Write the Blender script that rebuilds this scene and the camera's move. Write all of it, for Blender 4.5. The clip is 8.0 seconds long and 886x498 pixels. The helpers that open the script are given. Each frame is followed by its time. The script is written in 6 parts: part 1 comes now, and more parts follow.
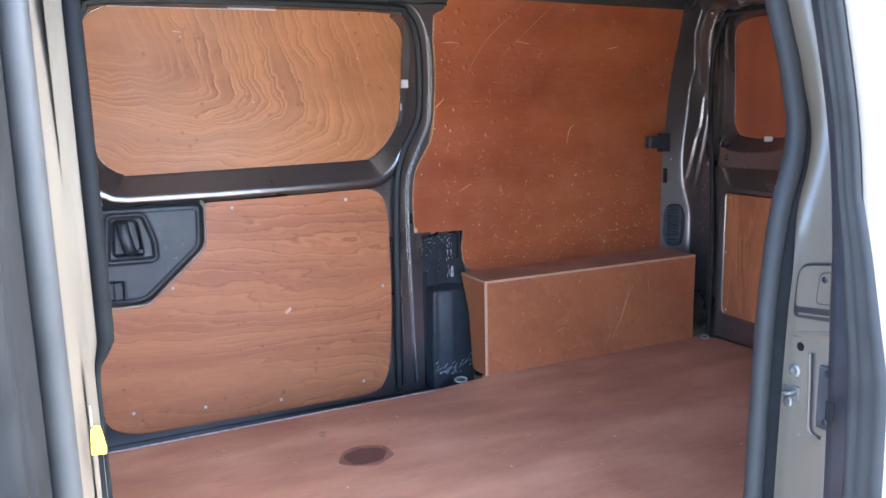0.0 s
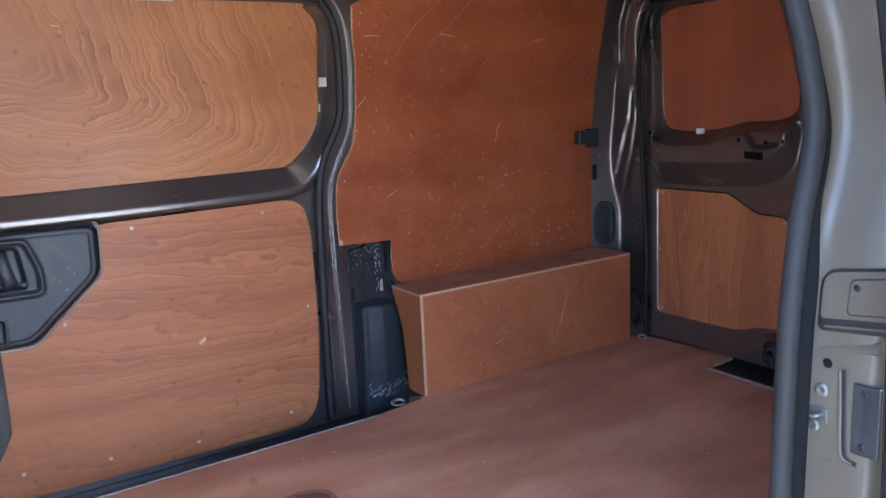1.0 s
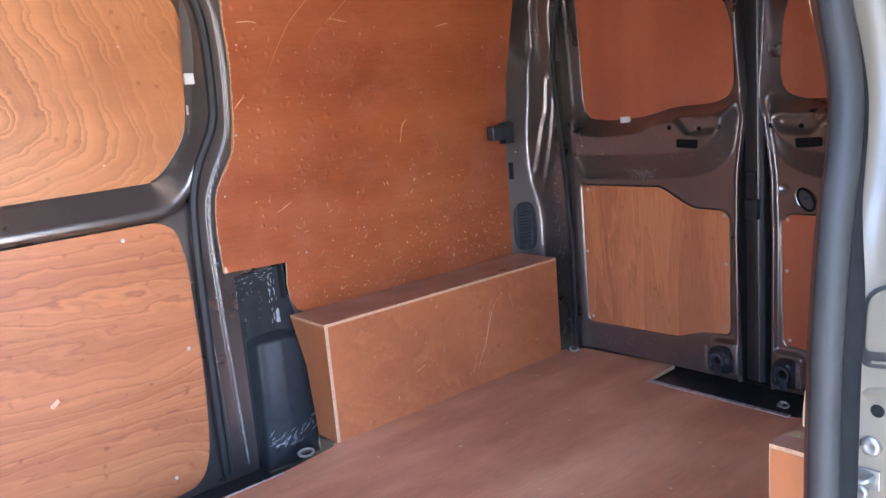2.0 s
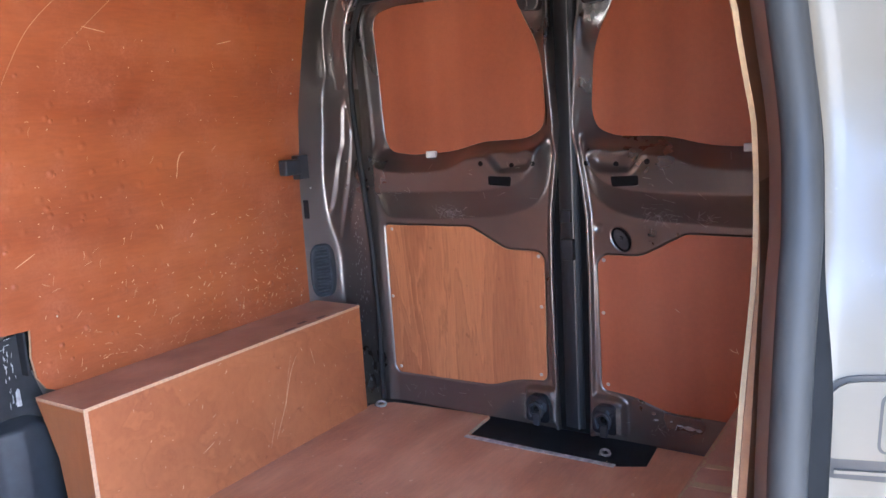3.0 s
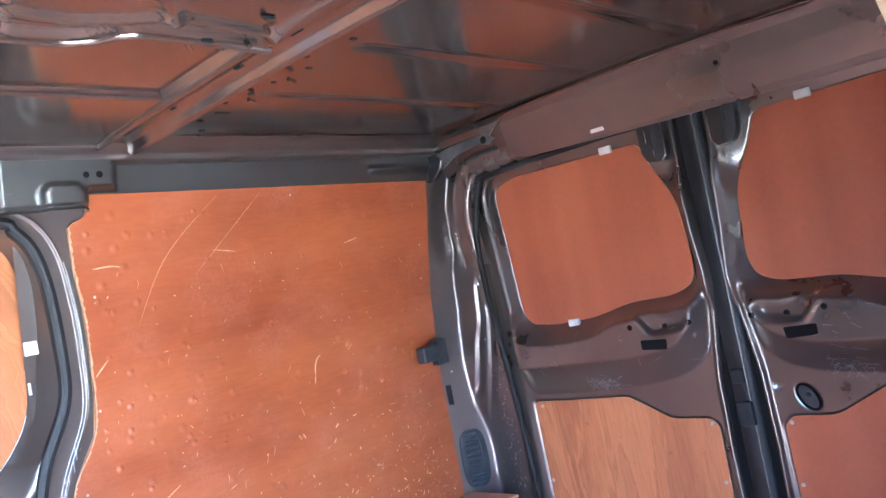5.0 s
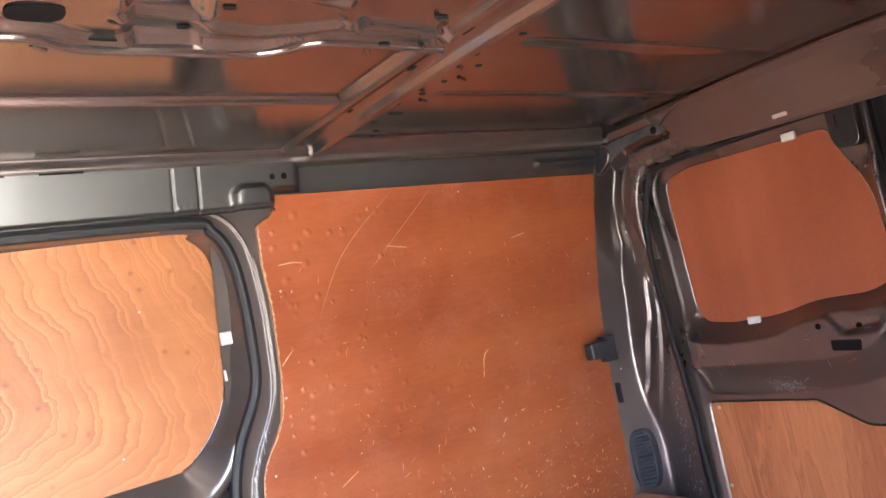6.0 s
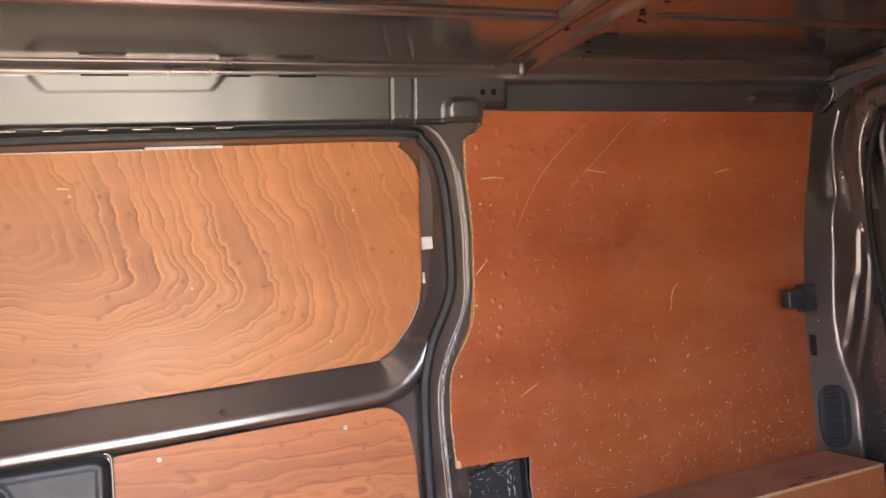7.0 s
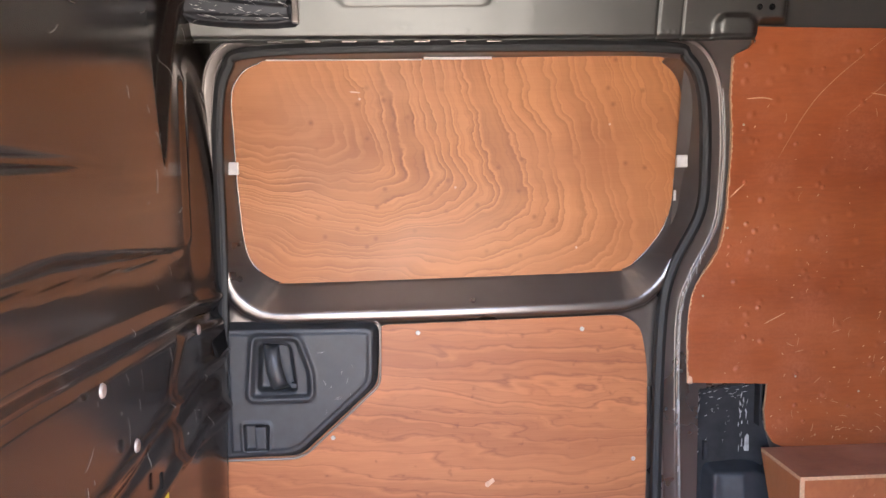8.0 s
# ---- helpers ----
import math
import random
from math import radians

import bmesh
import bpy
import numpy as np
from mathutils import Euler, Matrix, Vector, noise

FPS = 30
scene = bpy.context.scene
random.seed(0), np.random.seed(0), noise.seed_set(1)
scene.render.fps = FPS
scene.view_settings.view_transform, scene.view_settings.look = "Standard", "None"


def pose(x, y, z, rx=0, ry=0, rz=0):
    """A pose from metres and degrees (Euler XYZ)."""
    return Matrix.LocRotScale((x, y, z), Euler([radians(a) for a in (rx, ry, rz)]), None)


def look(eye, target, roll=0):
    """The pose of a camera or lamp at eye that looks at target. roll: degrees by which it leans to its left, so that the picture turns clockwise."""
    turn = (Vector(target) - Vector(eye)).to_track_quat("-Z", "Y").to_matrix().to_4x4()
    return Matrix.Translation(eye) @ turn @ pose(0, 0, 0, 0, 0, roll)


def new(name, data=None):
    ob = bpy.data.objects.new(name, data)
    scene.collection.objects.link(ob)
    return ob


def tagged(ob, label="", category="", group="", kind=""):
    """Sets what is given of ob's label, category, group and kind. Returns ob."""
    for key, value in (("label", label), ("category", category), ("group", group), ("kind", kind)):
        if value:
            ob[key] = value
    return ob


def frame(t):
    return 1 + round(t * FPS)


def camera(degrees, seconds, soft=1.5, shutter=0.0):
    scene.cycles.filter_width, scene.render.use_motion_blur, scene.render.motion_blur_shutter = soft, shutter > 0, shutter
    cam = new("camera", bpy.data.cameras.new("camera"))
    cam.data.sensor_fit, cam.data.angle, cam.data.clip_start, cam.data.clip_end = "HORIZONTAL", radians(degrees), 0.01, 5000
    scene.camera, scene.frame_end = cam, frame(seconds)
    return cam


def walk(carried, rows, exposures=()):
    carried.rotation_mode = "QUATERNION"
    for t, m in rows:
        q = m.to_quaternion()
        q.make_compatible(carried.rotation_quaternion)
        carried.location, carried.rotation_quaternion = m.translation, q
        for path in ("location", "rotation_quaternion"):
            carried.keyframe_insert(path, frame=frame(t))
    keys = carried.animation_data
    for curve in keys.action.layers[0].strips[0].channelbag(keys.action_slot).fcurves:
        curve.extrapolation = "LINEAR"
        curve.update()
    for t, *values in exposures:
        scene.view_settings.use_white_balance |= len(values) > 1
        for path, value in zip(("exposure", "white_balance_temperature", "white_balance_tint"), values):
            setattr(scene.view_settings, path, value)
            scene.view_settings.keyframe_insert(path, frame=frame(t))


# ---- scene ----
cam = camera(58.8, 8.0)
PATH = [
    (0, (-0.27, -0.08, 1.548), (0.562, 1.702, 1.183), -1.2),
    (0.5, (-0.27, 0.052, 1.532), (0.616, 1.807, 1.164), -1.2),
    (1, (-0.275, 0.181, 1.545), (0.793, 1.831, 1.172), -2.6),
    (2.3, (-0.016, 0.577, 1.512), (1.348, 1.987, 1.121), -4.6),
    (2.5, (0.01, 0.639, 1.52), (1.468, 1.947, 1.114), -4.0),
    (3, (0.073, 0.734, 1.527), (1.721, 1.812, 1.176), -3.4),
    (3.5, (0.115, 0.766, 1.568), (1.813, 1.804, 1.369), -5.7),
    (4, (0.165, 0.779, 1.584), (1.862, 1.836, 1.538), -8.4),
    (4.5, (0.192, 0.782, 1.6), (1.793, 1.979, 1.634), -10.0),
    (4.7, (0.192, 0.796, 1.598), (1.748, 2.052, 1.647), -10.6),
    (6, (0.178, 0.823, 1.602), (1.368, 2.425, 1.733), -11.2),
    (6.5, (0.17, 0.811, 1.589), (1.129, 2.56, 1.739), -8.7),
    (7, (0.118, 0.808, 1.575), (0.902, 2.648, 1.601), -5.3),
    (7.6, (0.112, 0.74, 1.599), (0.555, 2.687, 1.479), -2.2),
    (8, (0.132, 0.704, 1.607), (0.253, 2.69, 1.402), -0.8),
]
walk(cam, [(t, look(eye, target, roll)) for t, eye, target, roll in PATH], exposures=[(0, 5.7, 5350, 2), (1.0, 5.25, 5450, 4), (2.5, 6.6, 5850, 6), (3.5, 6.6, 5400, 3), (4.5, 7.2, 4750, 0), (6.0, 6.7, 6200, 7), (7.0, 5.97, 7100, 11), (8.0, 5.9, 6600, 10)])
# ------- end of path

# ---------------------------------------------------------------- light
world = bpy.data.worlds.new("sky")
scene.world = world
world.use_nodes = True
wn = world.node_tree.nodes
sky = wn.new("ShaderNodeTexSky")
sky.sky_type = "NISHITA"
sky.sun_disc = False
sky.sun_elevation = radians(53)
sky.sun_rotation = radians(80)
sky.dust_density = 6.0
sky.air_density = 0.5
world.node_tree.links.new(sky.outputs["Color"], wn["Background"].inputs["Color"])
wn["Background"].inputs["Strength"].default_value = 0.15
sun = new("sun", bpy.data.lights.new("sun", "SUN"))
sun.data.energy, sun.data.angle, sun.data.color = 2.4, radians(0.6), (1.0, 0.95, 0.88)
sun.matrix_world = look((6.0, 1.1, 8.1), (0, 0, 0))


# ---------------------------------------------------------------- materials
def material(name, rough=0.5, metal=0.0):
    m = bpy.data.materials.new(name)
    m.use_nodes = True
    b = m.node_tree.nodes["Principled BSDF"]
    b.inputs["Roughness"].default_value = rough
    b.inputs["Metallic"].default_value = metal
    return m, m.node_tree, b


def node(tree, kind, **values):
    n = tree.nodes.new("ShaderNode" + kind)
    for k, v in values.items():
        n.inputs[k.replace("_", " ")].default_value = v
    return n


def coords(tree, scale=(1, 1, 1), turn=(0, 0, 0)):
    c = tree.nodes.new("ShaderNodeTexCoord")
    m = tree.nodes.new("ShaderNodeMapping")
    m.inputs["Scale"].default_value = scale
    m.inputs["Rotation"].default_value = turn
    tree.links.new(c.outputs["Object"], m.inputs["Vector"])
    return m.outputs["Vector"]


def noise_at(tree, vec, scale, detail=4.0, rough=0.55, distort=0.0):
    n = node(tree, "TexNoise", Scale=scale, Detail=detail, Roughness=rough, Distortion=distort)
    tree.links.new(vec, n.inputs["Vector"])
    return n.outputs["Fac"]


def ramp(tree, fac, stops):
    r = tree.nodes.new("ShaderNodeValToRGB")
    e = r.color_ramp.elements
    while len(e) < len(stops):
        e.new(0.5)
    for el, (p, c) in zip(e, stops):
        el.position = p
        el.color = (*c, 1) if len(c) == 3 else c
    tree.links.new(fac, r.inputs["Fac"])
    return r.outputs["Color"]


def mix(tree, fac, a, b, how="MIX"):
    n = tree.nodes.new("ShaderNodeMix")
    n.data_type, n.blend_type = "RGBA", how
    for sock, v in ((n.inputs[0], fac), (n.inputs[6], a), (n.inputs[7], b)):
        if isinstance(v, (int, float)):
            sock.default_value = v
        elif isinstance(v, tuple):
            sock.default_value = (*v, 1)
        else:
            tree.links.new(v, sock)
    return n.outputs[2]


def calc(tree, op, a, b=0.0):
    n = tree.nodes.new("ShaderNodeMath")
    n.operation = op
    for sock, v in zip(n.inputs, (a, b)):
        if isinstance(v, (int, float)):
            sock.default_value = v
        else:
            tree.links.new(v, sock)
    return n.outputs[0]


def bump(tree, bsdf, height, strength=0.2, distance=0.002):
    n = node(tree, "Bump", Strength=strength, Distance=distance)
    tree.links.new(height, n.inputs["Height"])
    tree.links.new(n.outputs["Normal"], bsdf.inputs["Normal"])


def grey(v):
    return (v, v, v)


def ply_film(name, base, dark, light, rough, dirt=0.25, fibre=(1.5, 30, 30), pimple=0.8, flat=(math.pi / 2, 0, 0), bands=(5, 5, 0.4), fleck=0.10, patchy=2):
    """Film-faced birch plywood: red-brown, soft bands, faint fibres, scattered round pimples, rubbed dust."""
    m, t, b = material(name, rough)
    v = coords(t)
    cloud = noise_at(t, v, 2.2, patchy, 0.5)
    band = noise_at(t, coords(t, bands), 1.6, 2, 0.5)
    fib = noise_at(t, coords(t, fibre), 3.0, 4, 0.6)
    c = ramp(t, calc(t, "ADD", calc(t, "MULTIPLY", cloud, 0.5), calc(t, "MULTIPLY", band, 0.5)), [(0.34, dark), (0.5, base), (0.66, light)])
    c = mix(t, fleck, c, ramp(t, fib, [(0.3, tuple(x * 0.55 for x in base)), (0.7, tuple(min(1, x * 1.5) for x in base))]))
    rub = noise_at(t, v, 6, 5, 0.62)
    grain = noise_at(t, v, 140, 3, 0.6)
    veil = calc(t, "MULTIPLY", ramp(t, rub, [(0.45, grey(0)), (0.72, grey(1))]), ramp(t, grain, [(0.35, grey(0.3 * dirt)), (0.7, grey(dirt))]))
    c = mix(t, veil, c, tuple(min(1, x * 1.3 + 0.04) for x in base))
    t.links.new(c, b.inputs["Base Color"])
    t.links.new(ramp(t, rub, [(0.3, grey(rough - 0.06)), (0.75, grey(rough + 0.12))]), b.inputs["Roughness"])
    vor = t.nodes.new("ShaderNodeTexVoronoi")
    vor.voronoi_dimensions = "2D"
    vor.inputs["Scale"].default_value = 15
    t.links.new(coords(t, (1, 1, 1), flat), vor.inputs["Vector"])
    dent = ramp(t, vor.outputs["Distance"], [(0.0, grey(1)), (0.05, grey(0.85)), (0.11, grey(0.2)), (0.16, grey(0))])
    keep = ramp(t, noise_at(t, v, 6, 1, 0.5), [(0.44, grey(0)), (0.66, grey(1))])
    h = calc(t, "ADD", calc(t, "MULTIPLY", dent, keep), calc(t, "ADD", calc(t, "MULTIPLY", fib, 0.06), calc(t, "MULTIPLY", noise_at(t, v, 26, 3, 0.55), 0.9)))
    bump(t, b, h, pimple, 0.0022)
    return m


def ply_swirl(name, light, mid, dark, corner, lean, fall, bend, bands):
    """Rotary-cut veneer whose growth lines come down from the top, turn in a blunt nose and run off level."""
    m, t, b = material(name, 0.45)
    v = coords(t)
    sep = t.nodes.new("ShaderNodeSeparateXYZ")
    t.links.new(v, sep.inputs[0])
    soft = noise_at(t, coords(t, (1, 1, 1.3)), 4.0, 3, 0.5)
    jag = noise_at(t, coords(t, (1, 1, 1.3)), 17, 4, 0.55)
    dz = calc(t, "SUBTRACT", sep.outputs["Z"], corner[1])
    dz = calc(t, "ADD", dz, calc(t, "MULTIPLY", calc(t, "SUBTRACT", sep.outputs["X"], corner[0] + 0.15), 0.28))
    dz = calc(t, "ADD", dz, calc(t, "MULTIPLY", calc(t, "SUBTRACT", soft, 0.5), 0.15))
    across = calc(t, "MAXIMUM", calc(t, "ADD", calc(t, "SUBTRACT", sep.outputs["X"], corner[0]), calc(t, "MULTIPLY", dz, lean)), 0.0)
    down = calc(t, "MAXIMUM", calc(t, "MULTIPLY", dz, -fall), 0.0)
    f = calc(t, "POWER", calc(t, "ADD", calc(t, "POWER", across, bend), calc(t, "POWER", down, bend)), 1 / bend)
    f = calc(t, "ADD", f, calc(t, "ADD", calc(t, "MULTIPLY", soft, 0.05), calc(t, "MULTIPLY", jag, 0.042)))
    uneven = node(t, "TexNoise", Scale=14.0, Detail=2.0)
    uneven.noise_dimensions = "1D"
    t.links.new(f, uneven.inputs["W"])
    g = calc(t, "ADD", calc(t, "MULTIPLY", f, bands), calc(t, "MULTIPLY", uneven.outputs["Fac"], 3.6))
    saw = calc(t, "FRACT", g)
    line = ramp(t, saw, [(0.0, grey(0.1)), (0.45, grey(0.0)), (0.78, grey(0.4)), (0.92, grey(1)), (0.97, grey(0.8)), (1.0, grey(0.1))])
    pale = ramp(t, saw, [(0.0, grey(0.95)), (0.14, grey(0.9)), (0.40, grey(0.15)), (0.55, grey(0)), (1.0, grey(0.3))])
    fine = ramp(t, calc(t, "FRACT", calc(t, "MULTIPLY", g, 3.37)), [(0.0, grey(0)), (0.7, grey(0.05)), (0.92, grey(0.9)), (1.0, grey(0))])
    strength = noise_at(t, coords(t, (1.2, 1, 2)), 5.0, 3, 0.55)
    near = ramp(t, f, [(0.10, grey(0.12)), (0.22, grey(0.45)), (0.30, grey(1.0)), (0.46, grey(1.0)), (0.62, grey(0.65)), (0.85, grey(0.35))])
    k = calc(t, "MULTIPLY", near, ramp(t, strength, [(0.34, grey(0.25)), (0.58, grey(1.0))]))
    c = ramp(t, noise_at(t, coords(t, (1, 1, 2)), 3.0, 3, 0.5), [(0.3, mid), (0.7, tuple(x * 0.5 + y * 0.5 for x, y in zip(light, mid)))])
    c = mix(t, calc(t, "MULTIPLY", pale, k), c, light)
    c = mix(t, calc(t, "MULTIPLY", fine, calc(t, "MULTIPLY", k, 0.35)), c, dark)
    c = mix(t, calc(t, "MULTIPLY", line, calc(t, "MULTIPLY", k, 0.84)), c, dark)
    pores = noise_at(t, coords(t, (3, 3, 90)), 4.0, 3, 0.6)
    c = mix(t, 0.07, c, ramp(t, pores, [(0.35, mid), (0.62, light)]))
    spots = t.nodes.new("ShaderNodeTexVoronoi")
    spots.voronoi_dimensions = "2D"
    spots.inputs["Scale"].default_value = 13
    t.links.new(coords(t, (1, 1, 1), (math.pi / 2, 0, 0)), spots.inputs["Vector"])
    some = ramp(t, noise_at(t, coords(t, (1, 1, 1.4)), 7.0, 1, 0.5), [(0.48, grey(0)), (0.58, grey(1))])
    c = mix(t, calc(t, "MULTIPLY", some, ramp(t, spots.outputs["Distance"], [(0.02, grey(0.5)), (0.10, grey(0))])), c, dark)
    t.links.new(c, b.inputs["Base Color"])
    t.links.new(ramp(t, soft, [(0.3, grey(0.42)), (0.75, grey(0.56))]), b.inputs["Roughness"])
    bump(t, b, calc(t, "ADD", calc(t, "MULTIPLY", line, -0.25), pores), 0.12, 0.001)
    return m


def ply_veneer(name, seed, light, mid, dark, centre=None, squeeze=(1, 1, 1), bands=30.0, sway=2.5, sway_scale=2.2, keep=0.25, streak=(3, 3, 90), stretch=(1, 1, 1.5), wiggle=1.3):
    """Rotary-cut veneer: nested growth lines about a centre, or along a slope, with sway, patches and pores."""
    m, t, b = material(name, 0.42)
    v = coords(t)
    off = t.nodes.new("ShaderNodeVectorMath")
    off.operation = "SUBTRACT"
    off.inputs[1].default_value = centre if centre else (0, 0, 0)
    t.links.new(v, off.inputs[0])
    sc = t.nodes.new("ShaderNodeVectorMath")
    sc.operation = "MULTIPLY"
    sc.inputs[1].default_value = squeeze
    t.links.new(off.outputs[0], sc.inputs[0])
    if centre:
        ln = t.nodes.new("ShaderNodeVectorMath")
        ln.operation = "LENGTH"
        t.links.new(sc.outputs[0], ln.inputs[0])
        field = ln.outputs["Value"]
    else:
        sep = t.nodes.new("ShaderNodeVectorMath")
        sep.operation = "DOT_PRODUCT"
        sep.inputs[1].default_value = (1, 1, 1)
        t.links.new(sc.outputs[0], sep.inputs[0])
        field = sep.outputs["Value"]
    vs = coords(t, stretch, (0, 0, 0))
    shift = t.nodes.new("ShaderNodeVectorMath")
    shift.inputs[1].default_value = (seed, 0, seed * 0.7)
    t.links.new(vs, shift.inputs[0])
    vs = shift.outputs[0]
    low = noise_at(t, vs, sway_scale, 4, 0.5, 0.8)
    wig = noise_at(t, vs, 8, 4, 0.6, 0.6)
    f = calc(t, "ADD", calc(t, "MULTIPLY", field, bands), calc(t, "ADD", calc(t, "MULTIPLY", low, sway), calc(t, "MULTIPLY", wig, wiggle)))
    saw = calc(t, "FRACT", f)
    thin = ramp(t, saw, [(0.0, grey(0.8)), (0.05, grey(0.3)), (0.12, grey(0.03)), (0.90, grey(0)), (1.0, grey(0.8))])
    pale = ramp(t, saw, [(0.04, grey(0)), (0.16, grey(0.8)), (0.42, grey(0))])
    second = ramp(t, calc(t, "FRACT", calc(t, "ADD", calc(t, "MULTIPLY", f, 2.63), 0.3)), [(0.0, grey(0.6)), (0.12, grey(0)), (0.8, grey(0)), (1.0, grey(0.6))])
    wide = ramp(t, calc(t, "FRACT", calc(t, "MULTIPLY", f, 0.23)), [(0.0, mid), (0.5, light), (1.0, mid)])
    patch = noise_at(t, vs, 2.6, 4, 0.6, 0.5)
    where = ramp(t, patch, [(0.34, grey(keep * 0.3)), (0.64, grey(min(1, keep * 2.6)))])
    other = ramp(t, noise_at(t, vs, 5.0, 3, 0.6), [(0.42, grey(0)), (0.62, grey(keep * 1.4))])
    c = mix(t, calc(t, "MULTIPLY", pale, where), wide, tuple(min(1, x * 1.25) for x in light))
    c = mix(t, calc(t, "MULTIPLY", thin, where), c, dark)
    c = mix(t, calc(t, "MULTIPLY", second, other), c, dark)
    pores = noise_at(t, coords(t, streak), 4.0, 3, 0.6)
    c = mix(t, 0.3, c, ramp(t, pores, [(0.35, mid), (0.6, light)]))
    flecks = noise_at(t, v, 34, 2, 0.5)
    c = mix(t, ramp(t, flecks, [(0.68, grey(0)), (0.76, grey(0.5))]), c, dark)
    t.links.new(c, b.inputs["Base Color"])
    big = noise_at(t, v, 3.0, 4, 0.6)
    t.links.new(ramp(t, big, [(0.3, grey(0.48)), (0.75, grey(0.62))]), b.inputs["Roughness"])
    bump(t, b, calc(t, "ADD", calc(t, "MULTIPLY", thin, -0.25), pores), 0.12, 0.001)
    return m


def paint(name, base, rough, metal, scuff, dust=0.15, coat=0.0):
    """Sprayed sheet steel: faint orange peel, dust and rubbed specks, under a clear coat where there is one."""
    m, t, b = material(name, rough, metal)
    b.inputs["Coat Weight"].default_value = coat
    b.inputs["Coat Roughness"].default_value = 0.08
    v = coords(t)
    big = noise_at(t, v, 2.5, 5, 0.6)
    fine = noise_at(t, v, 120, 3, 0.7)
    zone = noise_at(t, v, 7, 4, 0.6)
    c = ramp(t, big, [(0.25, tuple(x * 0.85 for x in base)), (0.75, tuple(x * 1.15 for x in base))])
    speck = ramp(t, calc(t, "MULTIPLY", fine, zone), [(0.40, grey(0)), (0.47, grey(dust * 2.5))])
    c = mix(t, speck, c, scuff)
    film = ramp(t, zone, [(0.4, grey(0)), (0.8, grey(dust * 0.6))])
    c = mix(t, film, c, scuff)
    t.links.new(c, b.inputs["Base Color"])
    r = mix(t, film, ramp(t, big, [(0.3, grey(rough - 0.04)), (0.7, grey(rough + 0.08))]), grey(0.6))
    t.links.new(r, b.inputs["Roughness"])
    bump(t, b, noise_at(t, v, 260, 2, 0.5), 0.03, 0.0008)
    return m


def plain(name, base, rough=0.5, metal=0.0, spread=0.25, scale=18, relief=0.1, shine=0.5):
    m, t, b = material(name, rough, metal)
    b.inputs["Specular IOR Level"].default_value = shine
    v = coords(t)
    f = noise_at(t, v, scale, 5, 0.6)
    t.links.new(ramp(t, f, [(0.3, tuple(x * (1 - spread) for x in base)), (0.7, tuple(min(1, x * (1 + spread)) for x in base))]), b.inputs["Base Color"])
    t.links.new(ramp(t, f, [(0.3, grey(max(0.02, rough - 0.06))), (0.7, grey(min(1, rough + 0.1)))]), b.inputs["Roughness"])
    bump(t, b, noise_at(t, v, scale * 12, 3, 0.6), relief, 0.0008)
    return m


M_SIDE = ply_film("film_ply_side", (0.310, 0.078, 0.023), (0.215, 0.046, 0.014), (0.39, 0.110, 0.034), 0.38, 0.7, (7, 40, 40), 0.18, bands=(0.6, 5, 4), fleck=0.18, patchy=4)
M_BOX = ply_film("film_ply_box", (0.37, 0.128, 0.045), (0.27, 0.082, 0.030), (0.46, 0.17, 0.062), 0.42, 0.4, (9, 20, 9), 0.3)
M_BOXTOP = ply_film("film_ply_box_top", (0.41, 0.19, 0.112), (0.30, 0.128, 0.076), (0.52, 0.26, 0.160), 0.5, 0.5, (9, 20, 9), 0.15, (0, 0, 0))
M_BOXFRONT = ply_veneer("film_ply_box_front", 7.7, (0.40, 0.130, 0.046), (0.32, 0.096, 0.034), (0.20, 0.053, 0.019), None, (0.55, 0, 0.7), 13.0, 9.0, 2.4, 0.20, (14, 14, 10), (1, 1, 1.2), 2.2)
M_FLOOR = ply_film("film_ply_floor", (0.47, 0.205, 0.110), (0.31, 0.122, 0.066), (0.68, 0.345, 0.20), 0.46, 0.55, (6, 34, 30), 0.06, (0, 0, 0), (1.6, 5, 1), 0.18, 6)
M_REAR = ply_veneer("veneer_rear", 4.3, (0.52, 0.195, 0.074), (0.33, 0.106, 0.040), (0.19, 0.055, 0.021), None, (0, 1, 0.10), 14.0, 5.0, 3.4, 0.30, (46, 46, 3.0), (1, 2.4, 0.35), 2.0)
M_REARUP = ply_film("film_ply_rear", (0.36, 0.100, 0.043), (0.29, 0.078, 0.034), (0.42, 0.125, 0.055), 0.42, 0.12, (1.5, 30, 30), 0.2, (0, math.pi / 2, 0), (5, 5, 0.4))
M_VENEER = ply_swirl("veneer_door", (0.60, 0.256, 0.090), (0.33, 0.112, 0.034), (0.150, 0.043, 0.014), (-0.115, 1.665), 0.40, 2.35, 1.55, 33.0)
M_VENEERLOW = ply_veneer("veneer_door_low", 23.1, (0.43, 0.152, 0.053), (0.31, 0.098, 0.033), (0.13, 0.036, 0.014), (1.1, 2.49, 2.6), (0.42, 0, 1.0), 29.0, 8.0, 2.4, 0.40, (3, 3, 90), (0.4, 1, 1.5), 1.9)
M_EDGE = plain("ply_cut_edge", (0.52, 0.31, 0.175), 0.75, 0, 0.2, 130)
M_STEEL = paint("brown_grey_steel", (0.196, 0.174, 0.158), 0.28, 0.85, (0.4, 0.37, 0.33), 0.05, 0.3)
M_ROOF = paint("roof_steel", (0.27, 0.235, 0.21), 0.12, 0.9, (0.3, 0.27, 0.24), 0.1)
# the van's steel with a darker, greyer base, holding down the header's bright reflection
M_HEADER = paint("header_darkened_steel", (0.108, 0.107, 0.099), 0.36, 0.85, (0.3, 0.3, 0.28), 0.05)
